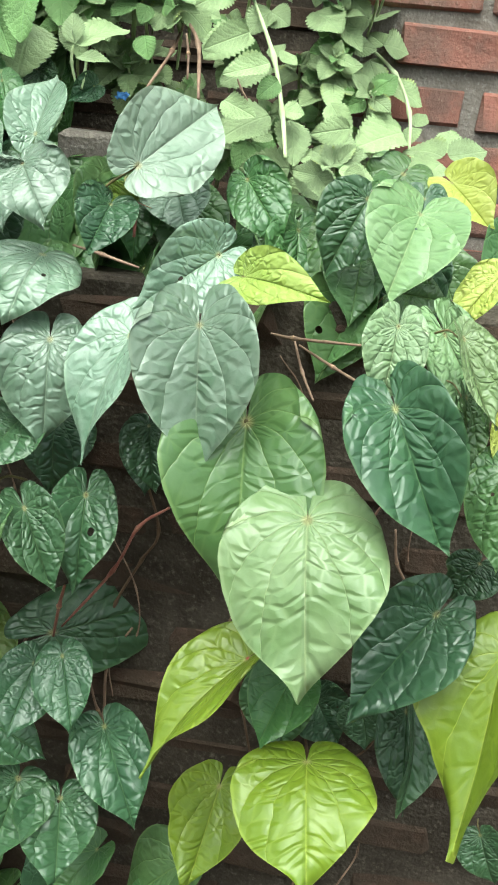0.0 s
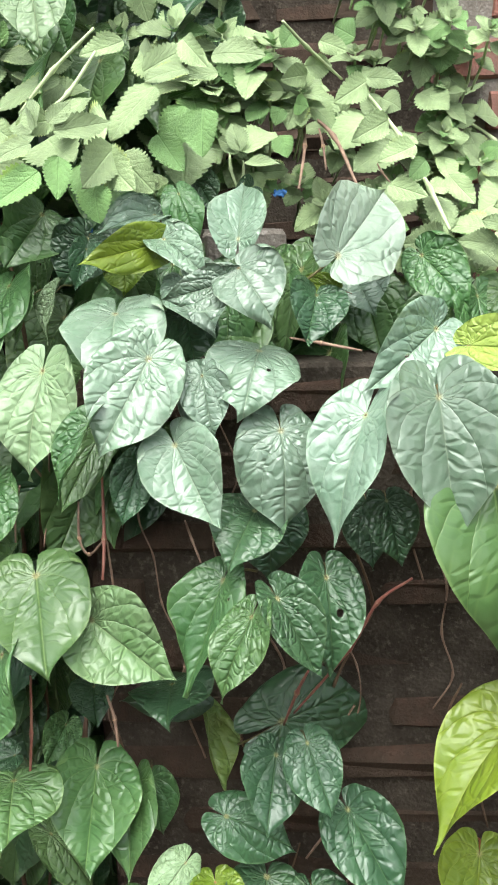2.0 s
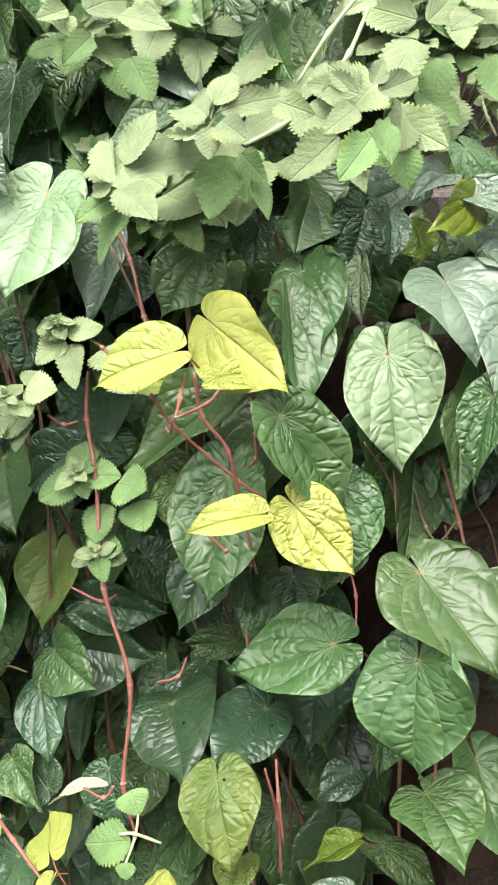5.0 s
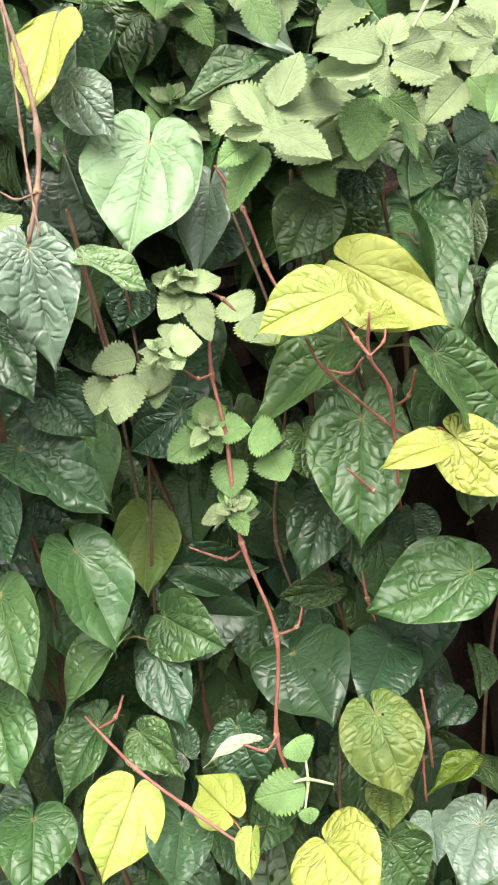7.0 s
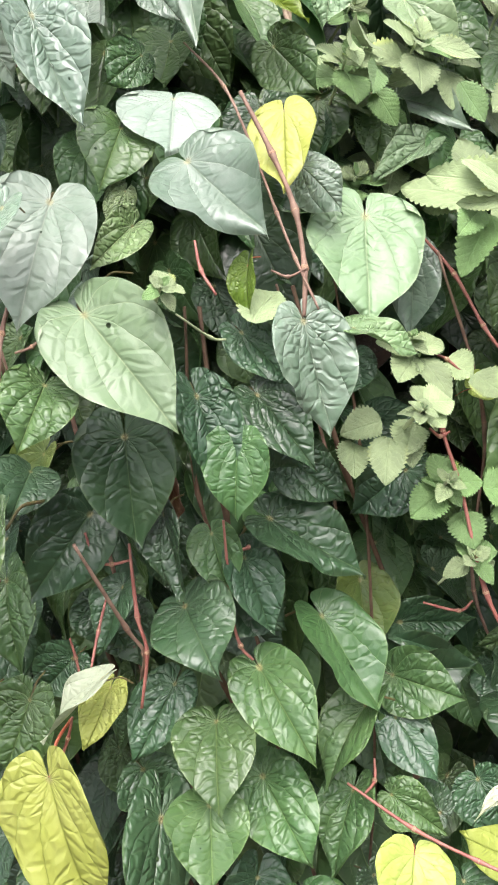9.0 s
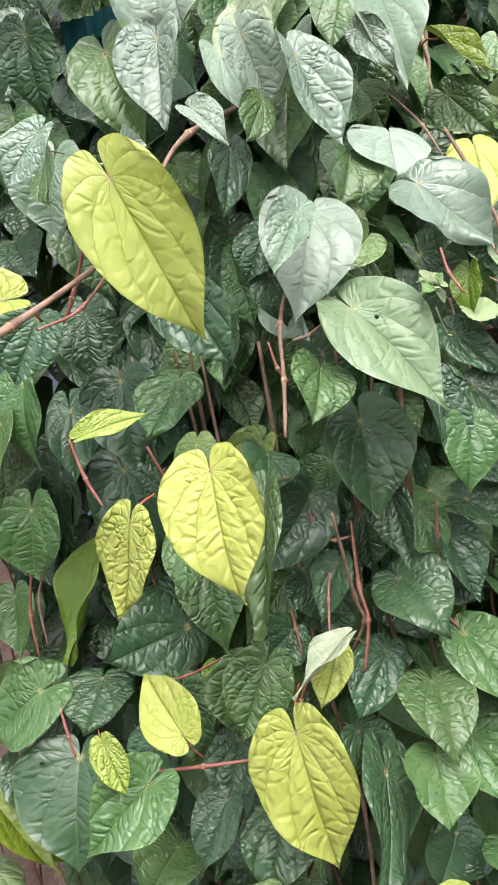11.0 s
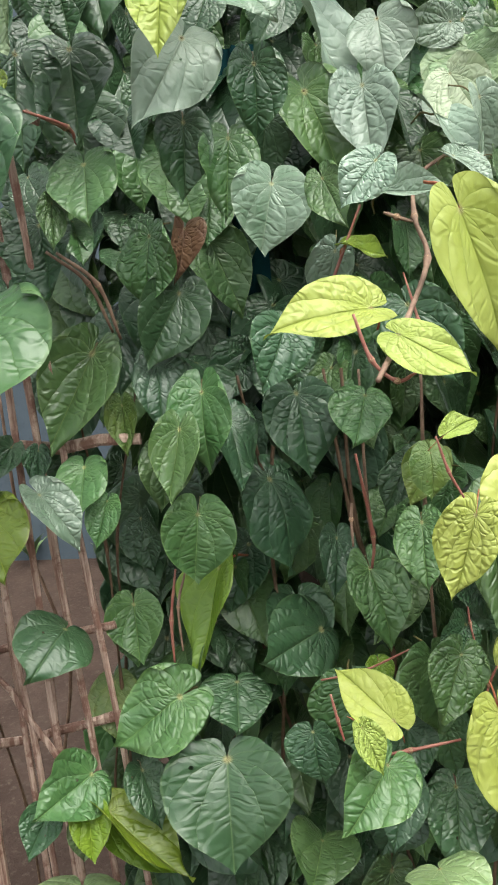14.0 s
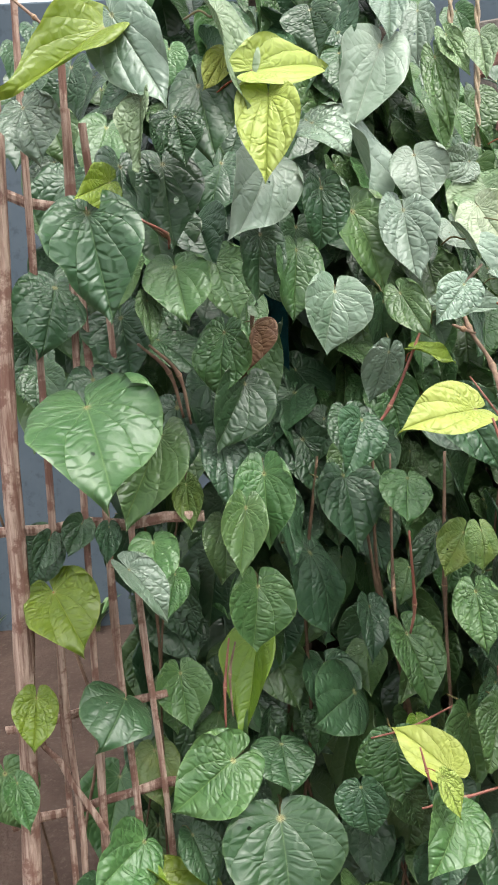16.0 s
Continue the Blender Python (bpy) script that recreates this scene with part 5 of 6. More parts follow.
leaf("k", -1.115, 1.432, 1.489, -69, 2, 120, 0.040, 0.061, 2)
leaf("d", -1.173, 1.420, 1.042, -47, 3, 150, 0.058, 0.073, 0)
leaf("m", -1.283, 1.455, 1.612, -36, 6, 132, 0.147, 0.139, 12)
leaf("m", -1.122, 1.463, 1.551, -62, -26, 119, 0.091, 0.130, 2)
leaf("d", -1.259, 1.452, 1.814, -66, 9, 127, 0.109, 0.118, 8)
leaf("o", -1.231, 1.439, 1.849, -67, -68, 148, 0.048, 0.060, 6)
leaf("d", -1.208, 1.541, 1.741, -61, -16, 132, 0.091, 0.086, 3)
leaf("o", -1.239, 1.556, 1.376, -35, 18, 140, 0.093, 0.095, 12)
leaf("o", -1.266, 1.574, 1.247, -53, -9, 129, 0.056, 0.065, 6)
leaf("d", -1.201, 1.489, 1.230, -14, -32, 114, 0.100, 0.074, 3)
leaf("m", -1.169, 1.453, 1.427, -37, 2, 124, 0.064, 0.073, 6)
leaf("p", -1.257, 1.432, 1.422, -48, 15, 171, 0.054, 0.074, 11)
leaf("m", -1.165, 1.427, 1.387, -60, -14, 118, 0.043, 0.056, 0)
leaf("k", -1.123, 1.501, 1.117, -49, 5, 128, 0.068, 0.076, 9)
leaf("m", -1.149, 1.411, 1.759, -51, 9, 120, 0.080, 0.087, 6)
leaf("m", -1.183, 1.431, 1.721, -63, -9, 143, 0.033, 0.055, 6)
leaf("p", -1.218, 1.430, 2.019, -66, 30, 114, 0.083, 0.125, 9)
leaf("l", -1.232, 1.392, 1.927, -70, 6, 77, 0.042, 0.077, 5)
leaf("l", -1.134, 1.353, 2.029, -63, 1, 165, 0.071, 0.117, 5)
leaf("p", -1.270, 1.517, 1.930, -62, 16, 127, 0.067, 0.067, 1)
leaf("o", -1.224, 1.437, 2.005, -38, -35, 95, 0.065, 0.149, 5)
leaf("d", -1.203, 1.533, 1.454, -52, -30, 120, 0.042, 0.047, 2)
leaf("d", -1.228, 1.565, 1.438, -60, -27, 125, 0.036, 0.046, 11)
leaf("d", -1.189, 1.503, 1.448, -61, -7, 126, 0.033, 0.045, 8)
leaf("m", -1.298, 1.589, 1.148, -48, 3, 149, 0.043, 0.060, 5)
leaf("d", -1.247, 1.520, 0.994, -39, -21, 113, 0.054, 0.057, 2)
leaf("d", -1.050, 1.430, 1.816, -46, 20, 113, 0.080, 0.073, 7)
leaf("m", -1.084, 1.620, 1.957, -68, 18, 124, 0.066, 0.064, 11)
stem("r", 0.0013, (-1.201, 1.016, 1.578), (-1.150, 1.038, 1.585), (-1.073, 1.085, 1.621))
stem("r", 0.0016, (-1.292, 1.025, 1.607), (-1.291, 1.013, 1.574), (-1.282, 0.998, 1.557), (-1.271, 0.988, 1.561))
stem("r", 0.0013, (-1.205, 1.003, 1.497), (-1.205, 0.993, 1.468), (-1.202, 0.982, 1.446))
stem("r", 0.0020, (-1.152, 1.126, 1.132), (-1.112, 1.086, 1.131), (-1.072, 1.046, 1.132))
stem("r", 0.0014, (-1.225, 1.109, 1.249), (-1.227, 1.102, 1.225), (-1.228, 1.096, 1.206))
stem("p", 0.0023, (-1.189, 1.428, 1.670), (-1.146, 1.416, 1.632), (-1.117, 1.419, 1.568))
stem("p", 0.0016, (-1.223, 1.407, 1.808), (-1.168, 1.413, 1.794), (-1.143, 1.415, 1.785))
stem("p", 0.0017, (-1.091, 1.386, 1.276), (-1.114, 1.383, 1.183))
stem("r", 0.0015, (-1.083, 1.207, 1.169), (-1.063, 1.163, 1.181), (-1.039, 1.114, 1.207))
stem("p", 0.0023, (-1.190, 1.443, 1.672), (-1.150, 1.427, 1.635), (-1.119, 1.428, 1.576))
stem("r", 0.0019, (-1.101, 1.204, 1.550), (-1.082, 1.175, 1.588), (-1.049, 1.139, 1.689))
stem("r", 0.0019, (-1.230, 1.403, 1.806), (-1.169, 1.408, 1.795), (-1.151, 1.416, 1.780))
stem("p", 0.0018, (-1.262, 1.540, 2.054), (-1.256, 1.503, 2.021), (-1.252, 1.479, 1.999))
stem("r", 0.0019, (-1.105, 1.388, 1.286), (-1.126, 1.388, 1.171))
leaf("m", -1.096, 1.390, 1.436, -62, -7, 131, 0.067, 0.075)
leaf("g", -1.219, 1.477, 0.979, -59, -15, 131, 0.053, 0.047)
leaf("o", -1.190, 1.472, 0.961, -46, 33, 173, 0.057, 0.118)
leaf("d", -1.030, 1.342, 1.457, -55, -8, 154, 0.062, 0.090)
leaf("d", -1.092, 1.391, 1.538, -59, -2, 133, 0.062, 0.084)
leaf("m", -1.254, 1.647, 1.125, -66, 10, 140, 0.074, 0.079)
leaf("d", -1.183, 1.381, 1.916, -61, 8, 128, 0.061, 0.054)
leaf("d", -1.142, 1.372, 1.957, -63, 12, 113, 0.081, 0.101)
leaf("d", -1.207, 1.588, 1.428, -69, -19, 91, 0.078, 0.040)
leaf("d", -1.149, 1.490, 1.701, -64, 9, 115, 0.091, 0.086)
leaf("d", -1.194, 1.507, 1.630, -59, -1, 142, 0.075, 0.095)
leaf("d", -1.124, 1.435, 1.877, -57, 1, 130, 0.092, 0.107)
leaf("d", -1.182, 1.455, 1.873, -68, -16, 157, 0.086, 0.094)
leaf("d", -1.076, 1.462, 1.581, -60, -2, 128, 0.076, 0.097)
leaf("d", -1.048, 1.427, 1.610, -63, -6, 139, 0.085, 0.090)
leaf("d", -1.098, 1.543, 1.530, -63, -8, 152, 0.096, 0.119)
leaf("d", -1.134, 1.507, 1.432, -78, -10, 161, 0.090, 0.090)
leaf("d", -1.079, 1.476, 1.833, -66, -3, 142, 0.100, 0.097)
leaf("d", -1.091, 1.219, 1.104, -64, 12, 103, 0.070, 0.062)
borage_plant("pale green borage plant beside the red brick pier", 0.14, 1.10)
borage("c", 0.130, 1.221, 1.729, -67, -60, -177, 0.046, 0.061, 2)
borage("s", 0.098, 1.127, 1.694, -64, -5, 167, 0.041, 0.041, 3)
borage("c", 0.141, 1.155, 1.589, -56, 11, -163, 0.036, 0.063, 3)
borage("c", 0.091, 1.067, 1.534, -51, 32, -175, 0.030, 0.052, 1)
borage("c", 0.089, 0.915, 1.473, 19, -31, 52, 0.045, 0.040)
borage("c", 0.093, 0.931, 1.474, 35, 13, -31, 0.046, 0.044)
borage("c", 0.092, 0.897, 1.468, -6, 45, -105, 0.026, 0.036)
borage("c", 0.057, 0.872, 1.467, -38, 21, -157, 0.042, 0.046)
borage("c", 0.181, 1.088, 1.510, -12, -38, 141, 0.055, 0.079)
borage("c", 0.171, 1.160, 1.562, -14, 38, -109, 0.046, 0.045)
borage("c", 0.095, 1.113, 1.557, 16, -40, 48, 0.037, 0.041)
borage("c", 0.096, 1.118, 1.557, 36, -6, -16, 0.031, 0.054)
borage("c", 0.095, 1.104, 1.556, 3, 37, -79, 0.046, 0.029)
borage("c", 0.094, 1.099, 1.556, -39, -3, -178, 0.028, 0.047)
borage("c", 0.218, 1.016, 1.488, 15, -34, 31, 0.042, 0.066)
borage("c", 0.227, 1.044, 1.492, 43, 6, -10, 0.033, 0.045)
borage("c", 0.227, 1.028, 1.489, 17, 41, -67, 0.042, 0.047)
borage("c", 0.215, 1.007, 1.481, -23, -23, 149, 0.041, 0.068)
borage("c", 0.203, 1.133, 1.519, 40, 21, -24, 0.022, 0.027)
borage("c", 0.203, 1.131, 1.518, -34, 3, 153, 0.024, 0.034)
borage("c", 0.066, 1.111, 1.633, -31, 28, -145, 0.053, 0.043)
borage("c", 0.129, 1.181, 1.621, 39, -29, 26, 0.050, 0.053)
borage("c", 0.136, 1.193, 1.636, 34, 14, -27, 0.052, 0.067)
borage("c", 0.158, 1.178, 1.610, 2, 30, -95, 0.072, 0.033)
borage("c", 0.159, 1.183, 1.611, 38, -42, 14, 0.026, 0.032)
stem("g", 0.0023, (0.131, 1.190, 1.615), (0.172, 1.146, 1.577), (0.189, 1.104, 1.533), (0.189, 1.067, 1.489))
stem("g", 0.0017, (0.080, 1.152, 1.626), (0.126, 1.147, 1.616))
borage_plant("pale green borage plant with pale scalloped leaves on the wall top", -0.06, 1.05)
borage("c", -0.074, 0.991, 1.675, -70, 65, 154, 0.021, 0.039, 3)
borage("c", -0.087, 1.006, 1.643, -97, -80, -135, 0.025, 0.035, 0)
borage("c", -0.113, 1.002, 1.626, 90, -81, -46, 0.023, 0.044, 1)
borage("c", -0.026, 0.976, 1.631, -61, -60, -176, 0.030, 0.045, 2)
borage("c", -0.026, 0.977, 1.635, -28, 68, -166, 0.023, 0.046, 3)
borage("c", -0.008, 0.952, 1.589, -58, -64, 180, 0.029, 0.053, 0)
borage("c", 0.015, 0.926, 1.561, -25, -49, 141, 0.026, 0.054, 1)
borage("c", -0.025, 0.868, 1.522, -30, 62, -170, 0.023, 0.045, 0)
borage("c", 0.043, 0.907, 1.465, -17, -85, 137, 0.039, 0.049, 2)
borage("c", 0.088, 0.801, 1.507, -47, -75, 163, 0.024, 0.039, 3)
borage("c", 0.077, 0.793, 1.478, 21, -52, 10, 0.021, 0.049, 0)
borage("c", 0.075, 0.792, 1.474, 51, 5, -17, 0.031, 0.047, 2)
borage("c", 0.087, 0.791, 1.472, -9, 59, -157, 0.014, 0.027, 3)
borage("c", 0.081, 0.793, 1.479, 55, 51, -19, 0.020, 0.027, 0)
borage("c", 0.070, 0.822, 1.464, 5, -63, 26, 0.022, 0.052, 1)
borage("c", 0.065, 0.822, 1.465, -43, 52, 168, 0.023, 0.036, 2)
borage("s", 0.025, 0.921, 1.546, -57, -44, 170, 0.022, 0.029, 3)
borage("c", -0.169, 0.891, 1.560, 62, -15, -1, 0.022, 0.035, 0)
borage("c", -0.165, 0.890, 1.558, 29, 19, -21, 0.035, 0.083, 2)
borage("c", -0.166, 0.887, 1.548, 1, 34, -124, 0.017, 0.040, 0)
borage("c", -0.093, 0.972, 1.647, 131, 82, 79, 0.025, 0.048, 0)
borage("s", -0.116, 1.013, 1.611, -59, -20, 179, 0.020, 0.020, 2)
borage("s", -0.100, 1.013, 1.614, -57, 76, 152, 0.022, 0.023, 3)
borage("s", -0.117, 1.003, 1.581, -62, 14, 176, 0.025, 0.026, 0)
borage("s", -0.104, 0.983, 1.682, -48, -42, -175, 0.027, 0.021, 2)
borage("s", -0.032, 1.015, 1.681, 49, -57, -22, 0.033, 0.054, 3)
rosette(-0.141, 1.030, 1.661, 0.045, 74, 31)
rosette(-0.126, 1.030, 1.622, 0.040, 58, 32)
rosette(-0.120, 1.030, 1.676, 0.040, 42, 33)
rosette(-0.089, 1.030, 1.613, 0.032, 84, 36)
borage("c", -0.011, 1.042, 1.600, -32, -25, 136, 0.060, 0.060)
borage("c", 0.017, 1.021, 1.567, -27, -37, 123, 0.050, 0.059)
borage("c", 0.020, 0.955, 1.513, -24, -39, 128, 0.048, 0.063)
borage("c", 0.041, 0.954, 1.510, -40, -1, -165, 0.039, 0.052)
borage("c", 0.014, 1.085, 1.625, -38, 44, -131, 0.037, 0.026)
borage("c", 0.014, 1.089, 1.626, -40, -24, 153, 0.036, 0.040)
borage("c", 0.031, 1.044, 1.571, 42, 31, -30, 0.025, 0.020)
borage("c", 0.028, 1.061, 1.578, 38, -33, 33, 0.025, 0.018)
borage("c", 0.032, 0.934, 1.519, -3, 39, -96, 0.029, 0.023)
stem("g", 0.0025, (-0.006, 1.094, 1.636), (0.020, 1.009, 1.573), (0.032, 0.930, 1.517), (0.037, 0.870, 1.476))
stem("g", 0.0016, (-0.178, 0.929, 1.561), (-0.173, 0.917, 1.527))
stem("g", 0.0019, (-0.121, 0.918, 1.681), (-0.092, 0.961, 1.664), (-0.046, 1.018, 1.639))
stem("g", 0.0016, (-0.167, 0.918, 1.521), (-0.164, 0.926, 1.552))
borage_plant("pale green borage plant with thick pale stems over the wall top", -0.28, 1.05)
borage("c", -0.353, 0.811, 1.582, 53, -40, -17, 0.023, 0.045, 3)
borage("c", -0.342, 0.811, 1.584, 60, 40, -9, 0.018, 0.031, 0)
borage("c", -0.338, 0.809, 1.577, 23, 65, -40, 0.025, 0.057, 1)
borage("c", -0.356, 0.810, 1.578, 42, -54, -5, 0.026, 0.063, 2)
borage("c", -0.359, 0.808, 1.567, -22, -48, 135, 0.023, 0.039, 2)
borage("c", -0.303, 0.878, 1.561, -52, 51, 162, 0.038, 0.068, 3)
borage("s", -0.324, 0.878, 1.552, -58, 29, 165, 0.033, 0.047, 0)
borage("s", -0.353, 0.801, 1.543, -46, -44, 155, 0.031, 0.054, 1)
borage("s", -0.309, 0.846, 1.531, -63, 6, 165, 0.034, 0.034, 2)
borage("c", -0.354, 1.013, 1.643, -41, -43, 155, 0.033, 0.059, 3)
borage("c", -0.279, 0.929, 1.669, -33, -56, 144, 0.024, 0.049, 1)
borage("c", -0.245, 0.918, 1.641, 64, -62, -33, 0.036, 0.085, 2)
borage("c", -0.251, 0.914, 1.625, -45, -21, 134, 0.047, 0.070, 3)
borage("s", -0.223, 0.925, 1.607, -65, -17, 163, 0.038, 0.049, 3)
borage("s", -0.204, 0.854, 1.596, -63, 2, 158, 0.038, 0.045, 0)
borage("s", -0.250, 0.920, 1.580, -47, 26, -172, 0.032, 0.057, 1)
borage("c", -0.189, 0.861, 1.627, 6, -46, 94, 0.026, 0.043, 2)
borage("c", -0.258, 0.869, 1.632, 59, 58, -9, 0.027, 0.060, 3)
borage("c", -0.220, 0.873, 1.660, -58, 49, 153, 0.024, 0.050, 0)
borage("c", -0.170, 0.891, 1.560, 53, -58, -6, 0.016, 0.036, 3)
borage("c", -0.351, 0.974, 1.644, -23, -35, 103, 0.046, 0.074, 3)
borage("c", -0.367, 0.837, 1.549, -46, -48, 135, 0.035, 0.058, 1)
borage("c", -0.346, 0.842, 1.589, -54, -83, 151, 0.028, 0.030, 1)
borage("c", -0.196, 0.784, 1.631, 4, 55, -120, 0.028, 0.047, 2)
borage("c", -0.218, 0.861, 1.633, -15, -33, 137, 0.028, 0.049, 3)
borage("c", -0.291, 0.869, 1.566, -52, -44, -169, 0.038, 0.064, 1)
borage("c", -0.286, 0.867, 1.558, -62, 41, -176, 0.039, 0.046, 2)
borage("s", -0.336, 0.815, 1.556, -61, -9, -168, 0.025, 0.040, 0)
rosette(-0.213, 1.030, 1.645, 0.050, 0, 30)
rosette(-0.179, 1.030, 1.618, 0.042, 37, 43)
rosette(-0.205, 1.030, 1.592, 0.034, 21, 44)
rosette(-0.192, 1.030, 1.638, 0.045, 5, 45)
rosette(-0.228, 1.030, 1.692, 0.050, 79, 46)
rosette(-0.177, 1.030, 1.685, 0.050, 26, 34)
borage("c", -0.221, 0.940, 1.577, -47, -11, -176, 0.060, 0.055)
borage("c", -0.374, 0.929, 1.583, -8, -41, 54, 0.069, 0.081)
borage("c", -0.364, 0.941, 1.586, 48, 3, -32, 0.039, 0.057)
borage("c", -0.363, 0.934, 1.580, -28, 32, -164, 0.062, 0.059)
borage("c", -0.383, 0.915, 1.543, -29, 23, 161, 0.040, 0.051)
borage("c", -0.298, 0.895, 1.590, -19, -42, 97, 0.064, 0.030)
borage("c", -0.324, 0.942, 1.620, -36, 5, 149, 0.039, 0.065)
stem("g", 0.0021, (-0.303, 0.889, 1.654), (-0.331, 0.880, 1.617), (-0.353, 0.876, 1.600))
stem("g", 0.0019, (-0.302, 0.881, 1.673), (-0.345, 0.884, 1.637), (-0.380, 0.885, 1.600))
borage_plant("pale green borage plant with fuzzy rosettes trailing among betel leaves", -0.46, 1.05)
borage("c", -0.410, 0.884, 1.585, 26, -56, 17, 0.022, 0.052, 1)
borage("c", -0.404, 0.884, 1.589, -57, 60, 164, 0.026, 0.039, 2)
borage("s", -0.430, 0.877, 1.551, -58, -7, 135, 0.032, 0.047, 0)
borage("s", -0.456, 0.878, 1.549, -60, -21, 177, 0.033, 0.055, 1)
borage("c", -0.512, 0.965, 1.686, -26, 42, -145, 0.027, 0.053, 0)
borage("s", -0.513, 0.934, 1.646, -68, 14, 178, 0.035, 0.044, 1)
borage("c", -0.384, 1.020, 1.660, 84, 76, 28, 0.024, 0.057, 2)
borage("c", -0.486, 0.794, 1.577, 19, -24, -12, 0.048, 0.115, 0)
borage("c", -0.486, 0.791, 1.570, 10, -34, -8, 0.054, 0.129, 0)
borage("c", -0.477, 0.788, 1.573, -27, 40, 166, 0.025, 0.052, 1)
borage("c", -0.476, 0.790, 1.579, 24, 64, -65, 0.024, 0.056, 2)
borage("c", -0.478, 0.793, 1.585, 57, 25, -40, 0.025, 0.031, 3)
borage("c", -0.483, 0.789, 1.569, -52, -9, 139, 0.025, 0.025, 0)
borage("s", -0.461, 0.843, 1.548, -62, -20, 140, 0.043, 0.055, 1)
borage("s", -0.452, 0.839, 1.549, -36, 39, 156, 0.024, 0.043, 2)
borage("s", -0.515, 1.045, 1.661, -64, 21, 149, 0.031, 0.041, 2)
borage("s", -0.446, 0.829, 1.530, -60, -6, -169, 0.018, 0.041, 3)
borage("s", -0.501, 0.892, 1.509, -61, 23, 158, 0.026, 0.041, 0)
rosette(-0.422, 1.030, 1.677, 0.055, 63, 47)
rosette(-0.381, 1.030, 1.642, 0.050, 10, 35)
rosette(-0.459, 1.030, 1.695, 0.055, 47, 48)
borage("c", -0.507, 0.922, 1.534, 24, -29, 7, 0.055, 0.097)
borage("c", -0.498, 0.937, 1.531, 52, 7, -27, 0.048, 0.093)
borage("c", -0.498, 0.928, 1.533, 15, 32, -88, 0.065, 0.075)
borage("c", -0.509, 0.919, 1.527, -19, 29, -166, 0.058, 0.063)
borage("c", -0.503, 0.946, 1.540, 8, -39, 41, 0.054, 0.049)
borage("c", -0.419, 0.920, 1.543, -39, -6, 144, 0.066, 0.080)
borage("c", -0.490, 0.933, 1.536, 20, -26, -5, 0.054, 0.101)
borage("c", -0.485, 0.930, 1.538, 37, 1, -29, 0.043, 0.080)
borage("c", -0.479, 0.932, 1.534, -28, 35, 163, 0.043, 0.093)
borage("c", -0.471, 0.936, 1.544, 16, 43, -101, 0.053, 0.050)
stem("g", 0.0021, (-0.438, 0.878, 1.556), (-0.406, 0.873, 1.566), (-0.378, 0.870, 1.578))
stem("g", 0.0014, (-0.518, 0.874, 1.527), (-0.493, 0.865, 1.538), (-0.472, 0.857, 1.549))
borage_plant("pale green borage plant with small rosettes down the hedge", -0.60, 1.04)
borage("c", -0.550, 1.027, 1.709, -30, -62, 160, 0.020, 0.046, 1)
borage("c", -0.533, 1.025, 1.705, 35, 60, -12, 0.043, 0.102, 2)
borage("c", -0.555, 1.026, 1.704, -61, -1, -177, 0.023, 0.022, 3)
borage("s", -0.533, 1.018, 1.681, -43, -49, 168, 0.026, 0.050, 0)
borage("c", -0.555, 0.859, 1.550, 28, -48, -12, 0.038, 0.090, 0)
borage("c", -0.559, 0.858, 1.544, 51, -11, -9, 0.027, 0.057, 2)
borage("c", -0.547, 0.857, 1.556, 55, 24, -49, 0.031, 0.052, 1)
borage("c", -0.547, 0.854, 1.548, 13, 45, -63, 0.052, 0.124, 2)
borage("c", -0.554, 0.854, 1.539, -25, 24, -179, 0.033, 0.065, 3)
borage("c", -0.562, 0.858, 1.539, 11, -64, 4, 0.020, 0.048, 1)
borage("s", -0.544, 0.890, 1.525, -44, -25, 103, 0.041, 0.060, 2)
borage("s", -0.549, 0.896, 1.535, -26, -46, 123, 0.028, 0.049, 3)
borage("c", -0.625, 0.930, 1.418, 35, -27, 12, 0.029, 0.042)
borage("c", -0.620, 0.932, 1.416, 23, 37, -78, 0.031, 0.033)
borage("c", -0.624, 0.936, 1.413, -30, -31, 117, 0.032, 0.035)
borage("c", -0.619, 0.933, 1.409, -30, 6, 164, 0.028, 0.051)
borage("c", -0.618, 0.944, 1.416, 33, -24, 22, 0.024, 0.014)
borage("c", -0.588, 0.930, 1.400, -40, 14, -160, 0.051, 0.030)
borage("c", -0.580, 0.905, 1.384, -33, 12, -180, 0.045, 0.039)
borage("c", -0.687, 0.926, 1.370, 6, -47, 68, 0.035, 0.040)
borage("c", -0.668, 0.895, 1.387, 41, 34, -42, 0.021, 0.019)
borage("c", -0.668, 0.886, 1.385, -2, 30, -116, 0.039, 0.028)
borage("c", -0.670, 0.903, 1.366, -34, -26, 134, 0.034, 0.035)
borage("c", -0.696, 0.909, 1.360, -33, -15, 135, 0.035, 0.050)
borage("c", -0.673, 0.878, 1.378, -37, 6, -177, 0.023, 0.020)
borage("c", -0.675, 0.905, 1.355, -36, -11, 144, 0.025, 0.031)
borage("c", -0.712, 0.941, 1.356, -26, -22, 147, 0.031, 0.041)
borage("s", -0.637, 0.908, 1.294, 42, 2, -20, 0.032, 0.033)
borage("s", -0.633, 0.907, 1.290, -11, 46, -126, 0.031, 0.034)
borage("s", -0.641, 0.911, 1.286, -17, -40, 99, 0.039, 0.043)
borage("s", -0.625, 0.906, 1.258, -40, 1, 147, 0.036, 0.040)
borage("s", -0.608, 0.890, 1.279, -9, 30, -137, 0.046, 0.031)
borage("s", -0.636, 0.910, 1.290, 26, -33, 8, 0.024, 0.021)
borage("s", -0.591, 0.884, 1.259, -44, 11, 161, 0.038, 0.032)
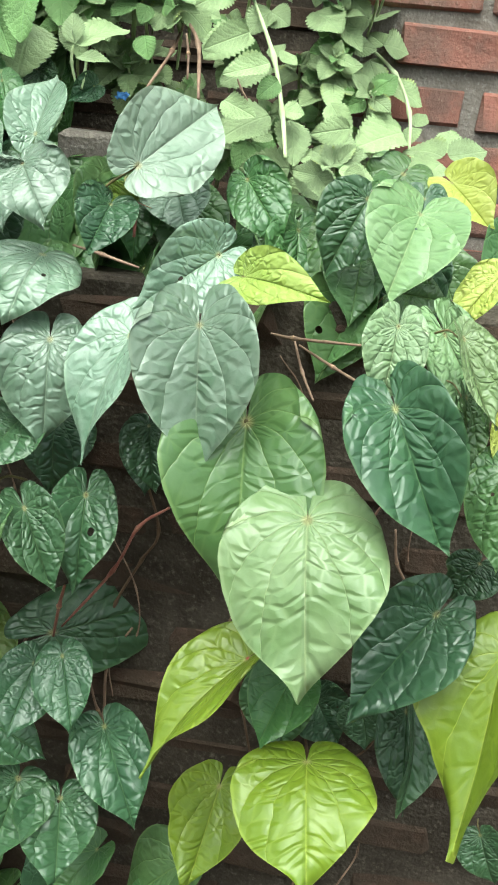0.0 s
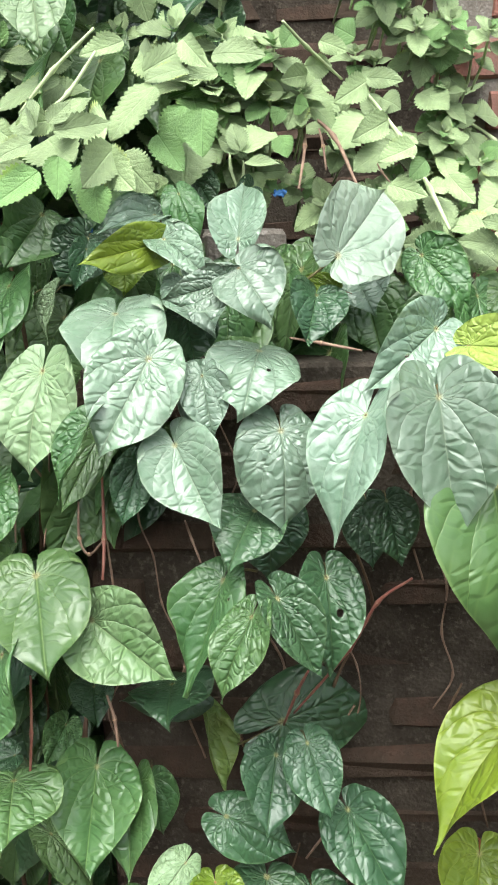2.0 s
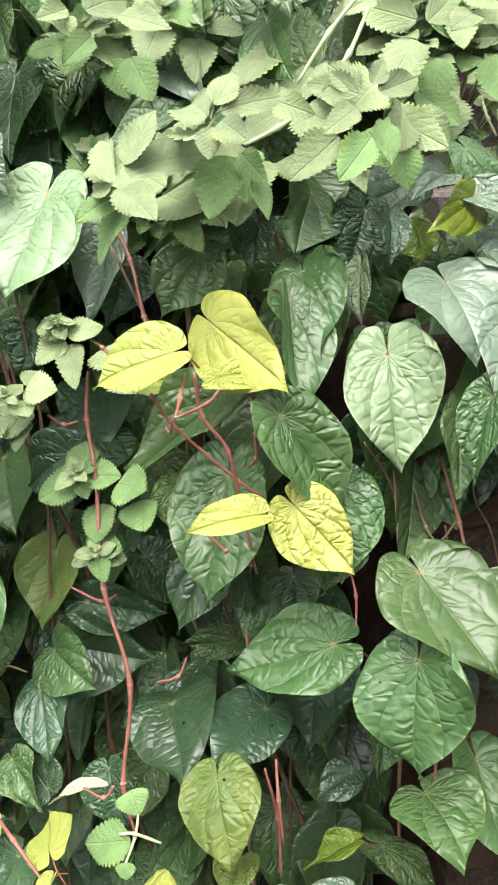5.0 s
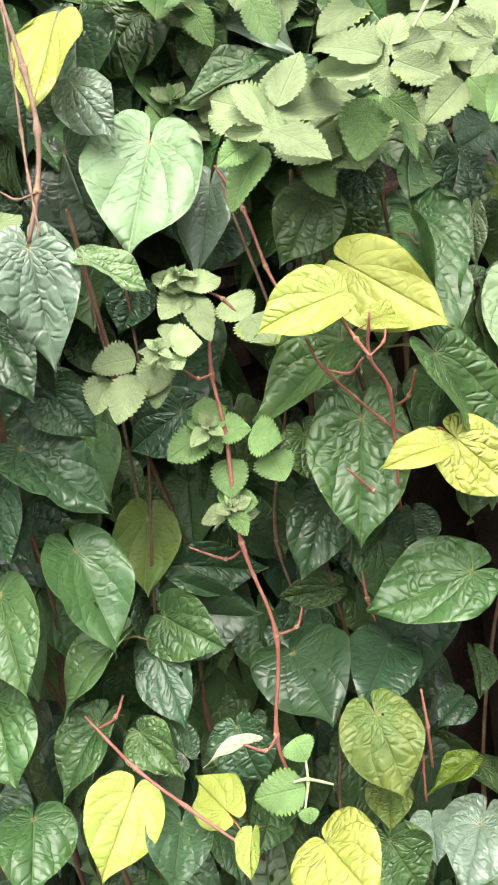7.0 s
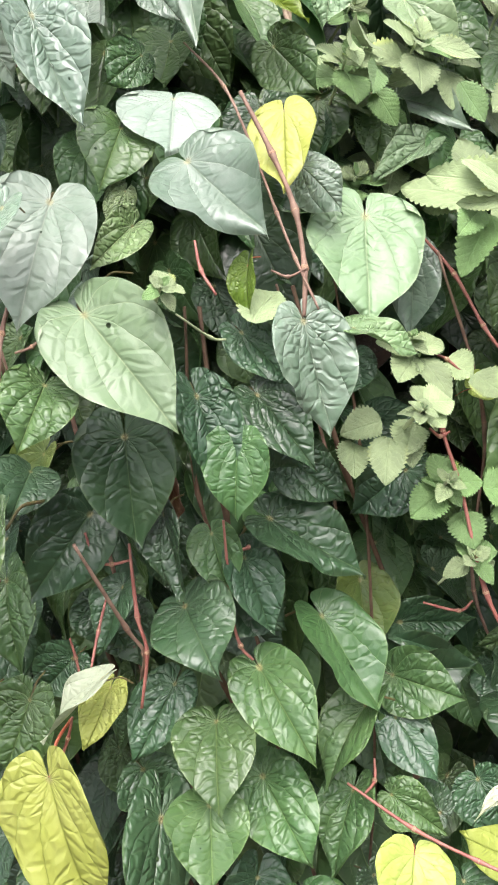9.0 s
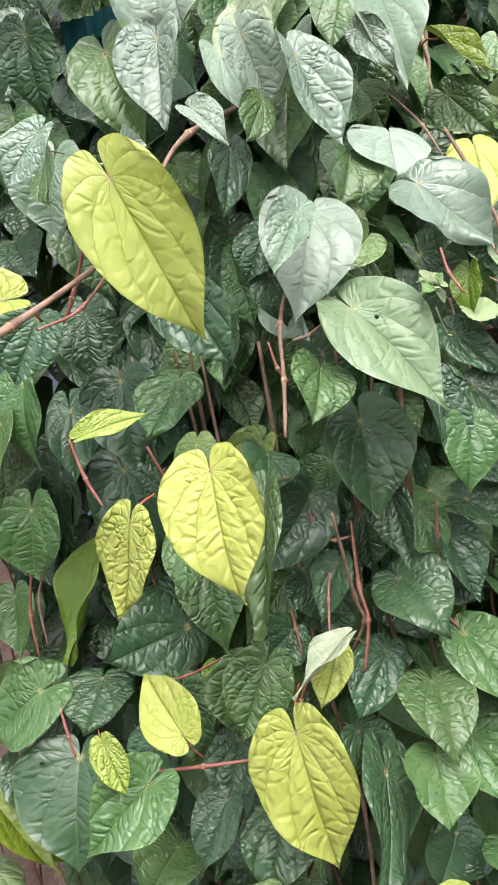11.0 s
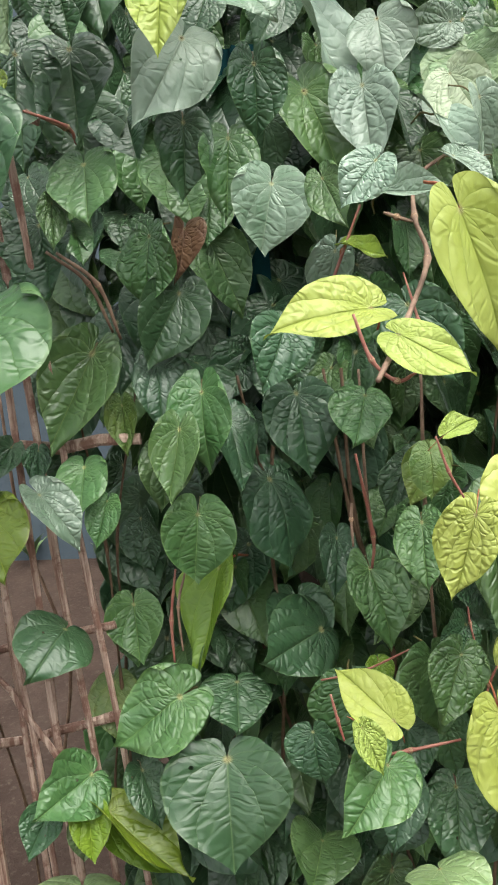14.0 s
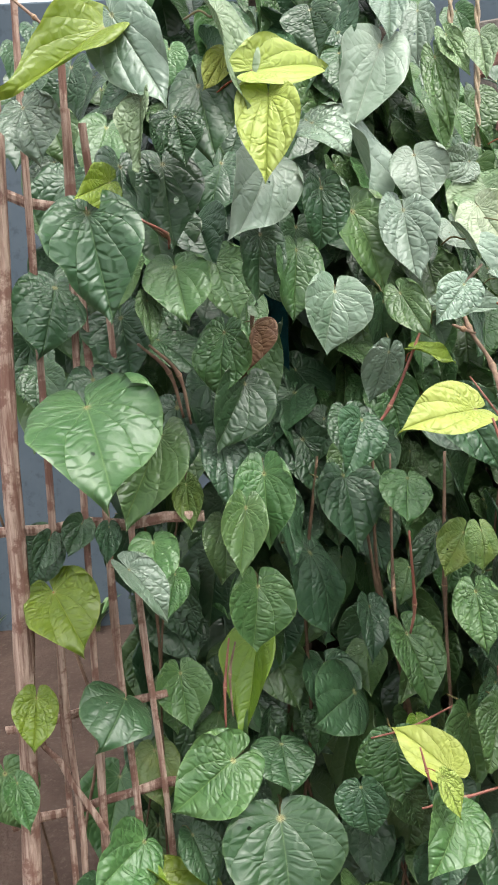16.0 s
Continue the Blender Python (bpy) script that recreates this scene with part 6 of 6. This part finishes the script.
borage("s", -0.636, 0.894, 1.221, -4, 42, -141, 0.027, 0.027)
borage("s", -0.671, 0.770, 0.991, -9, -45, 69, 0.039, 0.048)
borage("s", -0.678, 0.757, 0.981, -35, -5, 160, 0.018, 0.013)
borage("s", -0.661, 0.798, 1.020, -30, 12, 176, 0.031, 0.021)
borage("c", -0.879, 0.910, 1.540, 37, -2, -12, 0.018, 0.026)
borage("c", -0.870, 0.930, 1.539, 13, 35, -72, 0.024, 0.016)
borage("c", -0.795, 0.938, 1.493, 32, 25, -58, 0.041, 0.053)
rosette(-0.629, 0.931, 1.432, 0.018, 15, 23)
rosette(-0.642, 0.899, 1.296, 0.022, 14, 39)
rosette(-0.642, 0.883, 1.220, 0.025, 84, 39)
rosette(-0.885, 0.908, 1.544, 0.016, 9, 41)
rosette(-0.685, 0.872, 1.385, 0.018, 29, 36)
stem("g", 0.0015, (-0.679, 0.775, 0.997), (-0.666, 0.772, 0.995), (-0.645, 0.765, 0.982))
stem("g", 0.0013, (-0.657, 0.788, 1.007), (-0.666, 0.773, 0.991), (-0.681, 0.759, 0.975))
stem("g", 0.0012, (-0.870, 0.923, 1.520), (-0.831, 0.947, 1.490), (-0.813, 0.954, 1.483))

# ---- scraps caught in the hedge ----
def crumpled(name, width, drop, mat, wave, seed, nu=14, nv=20, ragged=0.12):
    """A thin hanging sheet with folds and a torn lower edge; it hangs from its origin, facing -y."""
    r = random.Random(seed)
    v, f = [], []
    o = r.uniform(0, 90)
    for j in range(nv + 1):
        for i in range(nu + 1):
            a, b = i / nu - 0.5, j / nv
            torn = 1 - ragged * abs(noise.noise(Vector((a * 7 + o, 2, 0)))) * 2
            x = a * width * (1 - 0.12 * b * noise.noise(Vector((b * 3, o, a * 2))))
            y = wave * (noise.noise(Vector((a * 6 + o, b * 1.5, 0))) + 0.5 * noise.noise(Vector((a * 17, b * 4 + o, 1))))
            v.append((x, y, -b * drop * torn))
    w = nu + 1
    front = [(j * w + i, j * w + i + 1, (j + 1) * w + i + 1, (j + 1) * w + i) for j in range(nv) for i in range(nu)]
    n = len(v)
    v += [(p[0], p[1] + 0.0006, p[2]) for p in v]
    back = [tuple(n + q for q in reversed(p)) for p in front]
    me = mesh_of(name, v, front + back)
    me.materials.append(mat)
    return me


sheet = tagged(new("plastic_sheet", crumpled("plastic_sheet", 0.08, 0.60, CLOTH, 0.02, 3)), "torn teal plastic sheet hanging behind the trellis", "plastic sheet")
sheet.matrix_world = pose(-0.815, 1.45, 1.92, 0, 0, -62)

def scrap(label, mat, at, turn, tilt, width, drop, seed):
    ob = tagged(new("plastic_scrap", crumpled("plastic_scrap", width, drop, mat, width * 0.35, seed, 8, 8, 0.4)), label, "scrap")
    ob.matrix_world = pose(*at, tilt, 0, turn)


scrap("blue plastic scrap caught among the leaves under the borage", BLUE, (-0.329, 0.975, 1.490), 15, -15, 0.020, 0.030, 1)
scrap("small blue plastic scrap on the wall top behind a pale leaf", BLUE, (-0.127, 0.926, 1.522), -20, -30, 0.014, 0.008, 2)
WEEDS = [(2.40, 1.89), (2.20, 2.27), (2.00, 2.65), (1.98, 2.79), (1.78, 3.17), (1.58, 3.55), (1.56, 3.68), (1.36, 4.06), (1.16, 4.45)]

def tuft(x, y, z, height, seed):
    """A weed of narrow arching blades at the foot of a wall."""
    r = random.Random(seed)
    weed = thing("weed", (x, y, z), "small green weed at the foot of the house wall", "weed", "weeds at the wall")
    for i in range(16):
        a, h = r.uniform(0, 6.28), height * r.uniform(0.5, 1.0)
        v, f = [], []
        for k in range(6):
            t = k / 5
            w = 0.09 * height * (1 - t) ** 0.7 * (0.4 + t)
            reach = 0.55 * h * t ** 1.7
            c = Vector((math.cos(a) * reach, math.sin(a) * reach, h * t * (1 - 0.25 * t)))
            s = Vector((-math.sin(a), math.cos(a), 0)) * w
            v += [c - s, c + Vector((0, 0, -w * 0.3)), c + s]
            if k:
                b = 3 * k
                f += [(b - 3, b - 2, b + 1, b), (b - 2, b - 1, b + 2, b + 1)]
        part("blade", mesh_of("blade", v, f, [(p[0], p[2]) for p in v]), LEAF[r.choice("mg")], weed)


for i, (x, y) in enumerate(WEEDS):
    tuft(x, y, 0.0, 0.16 + 0.07 * (i % 3), i)
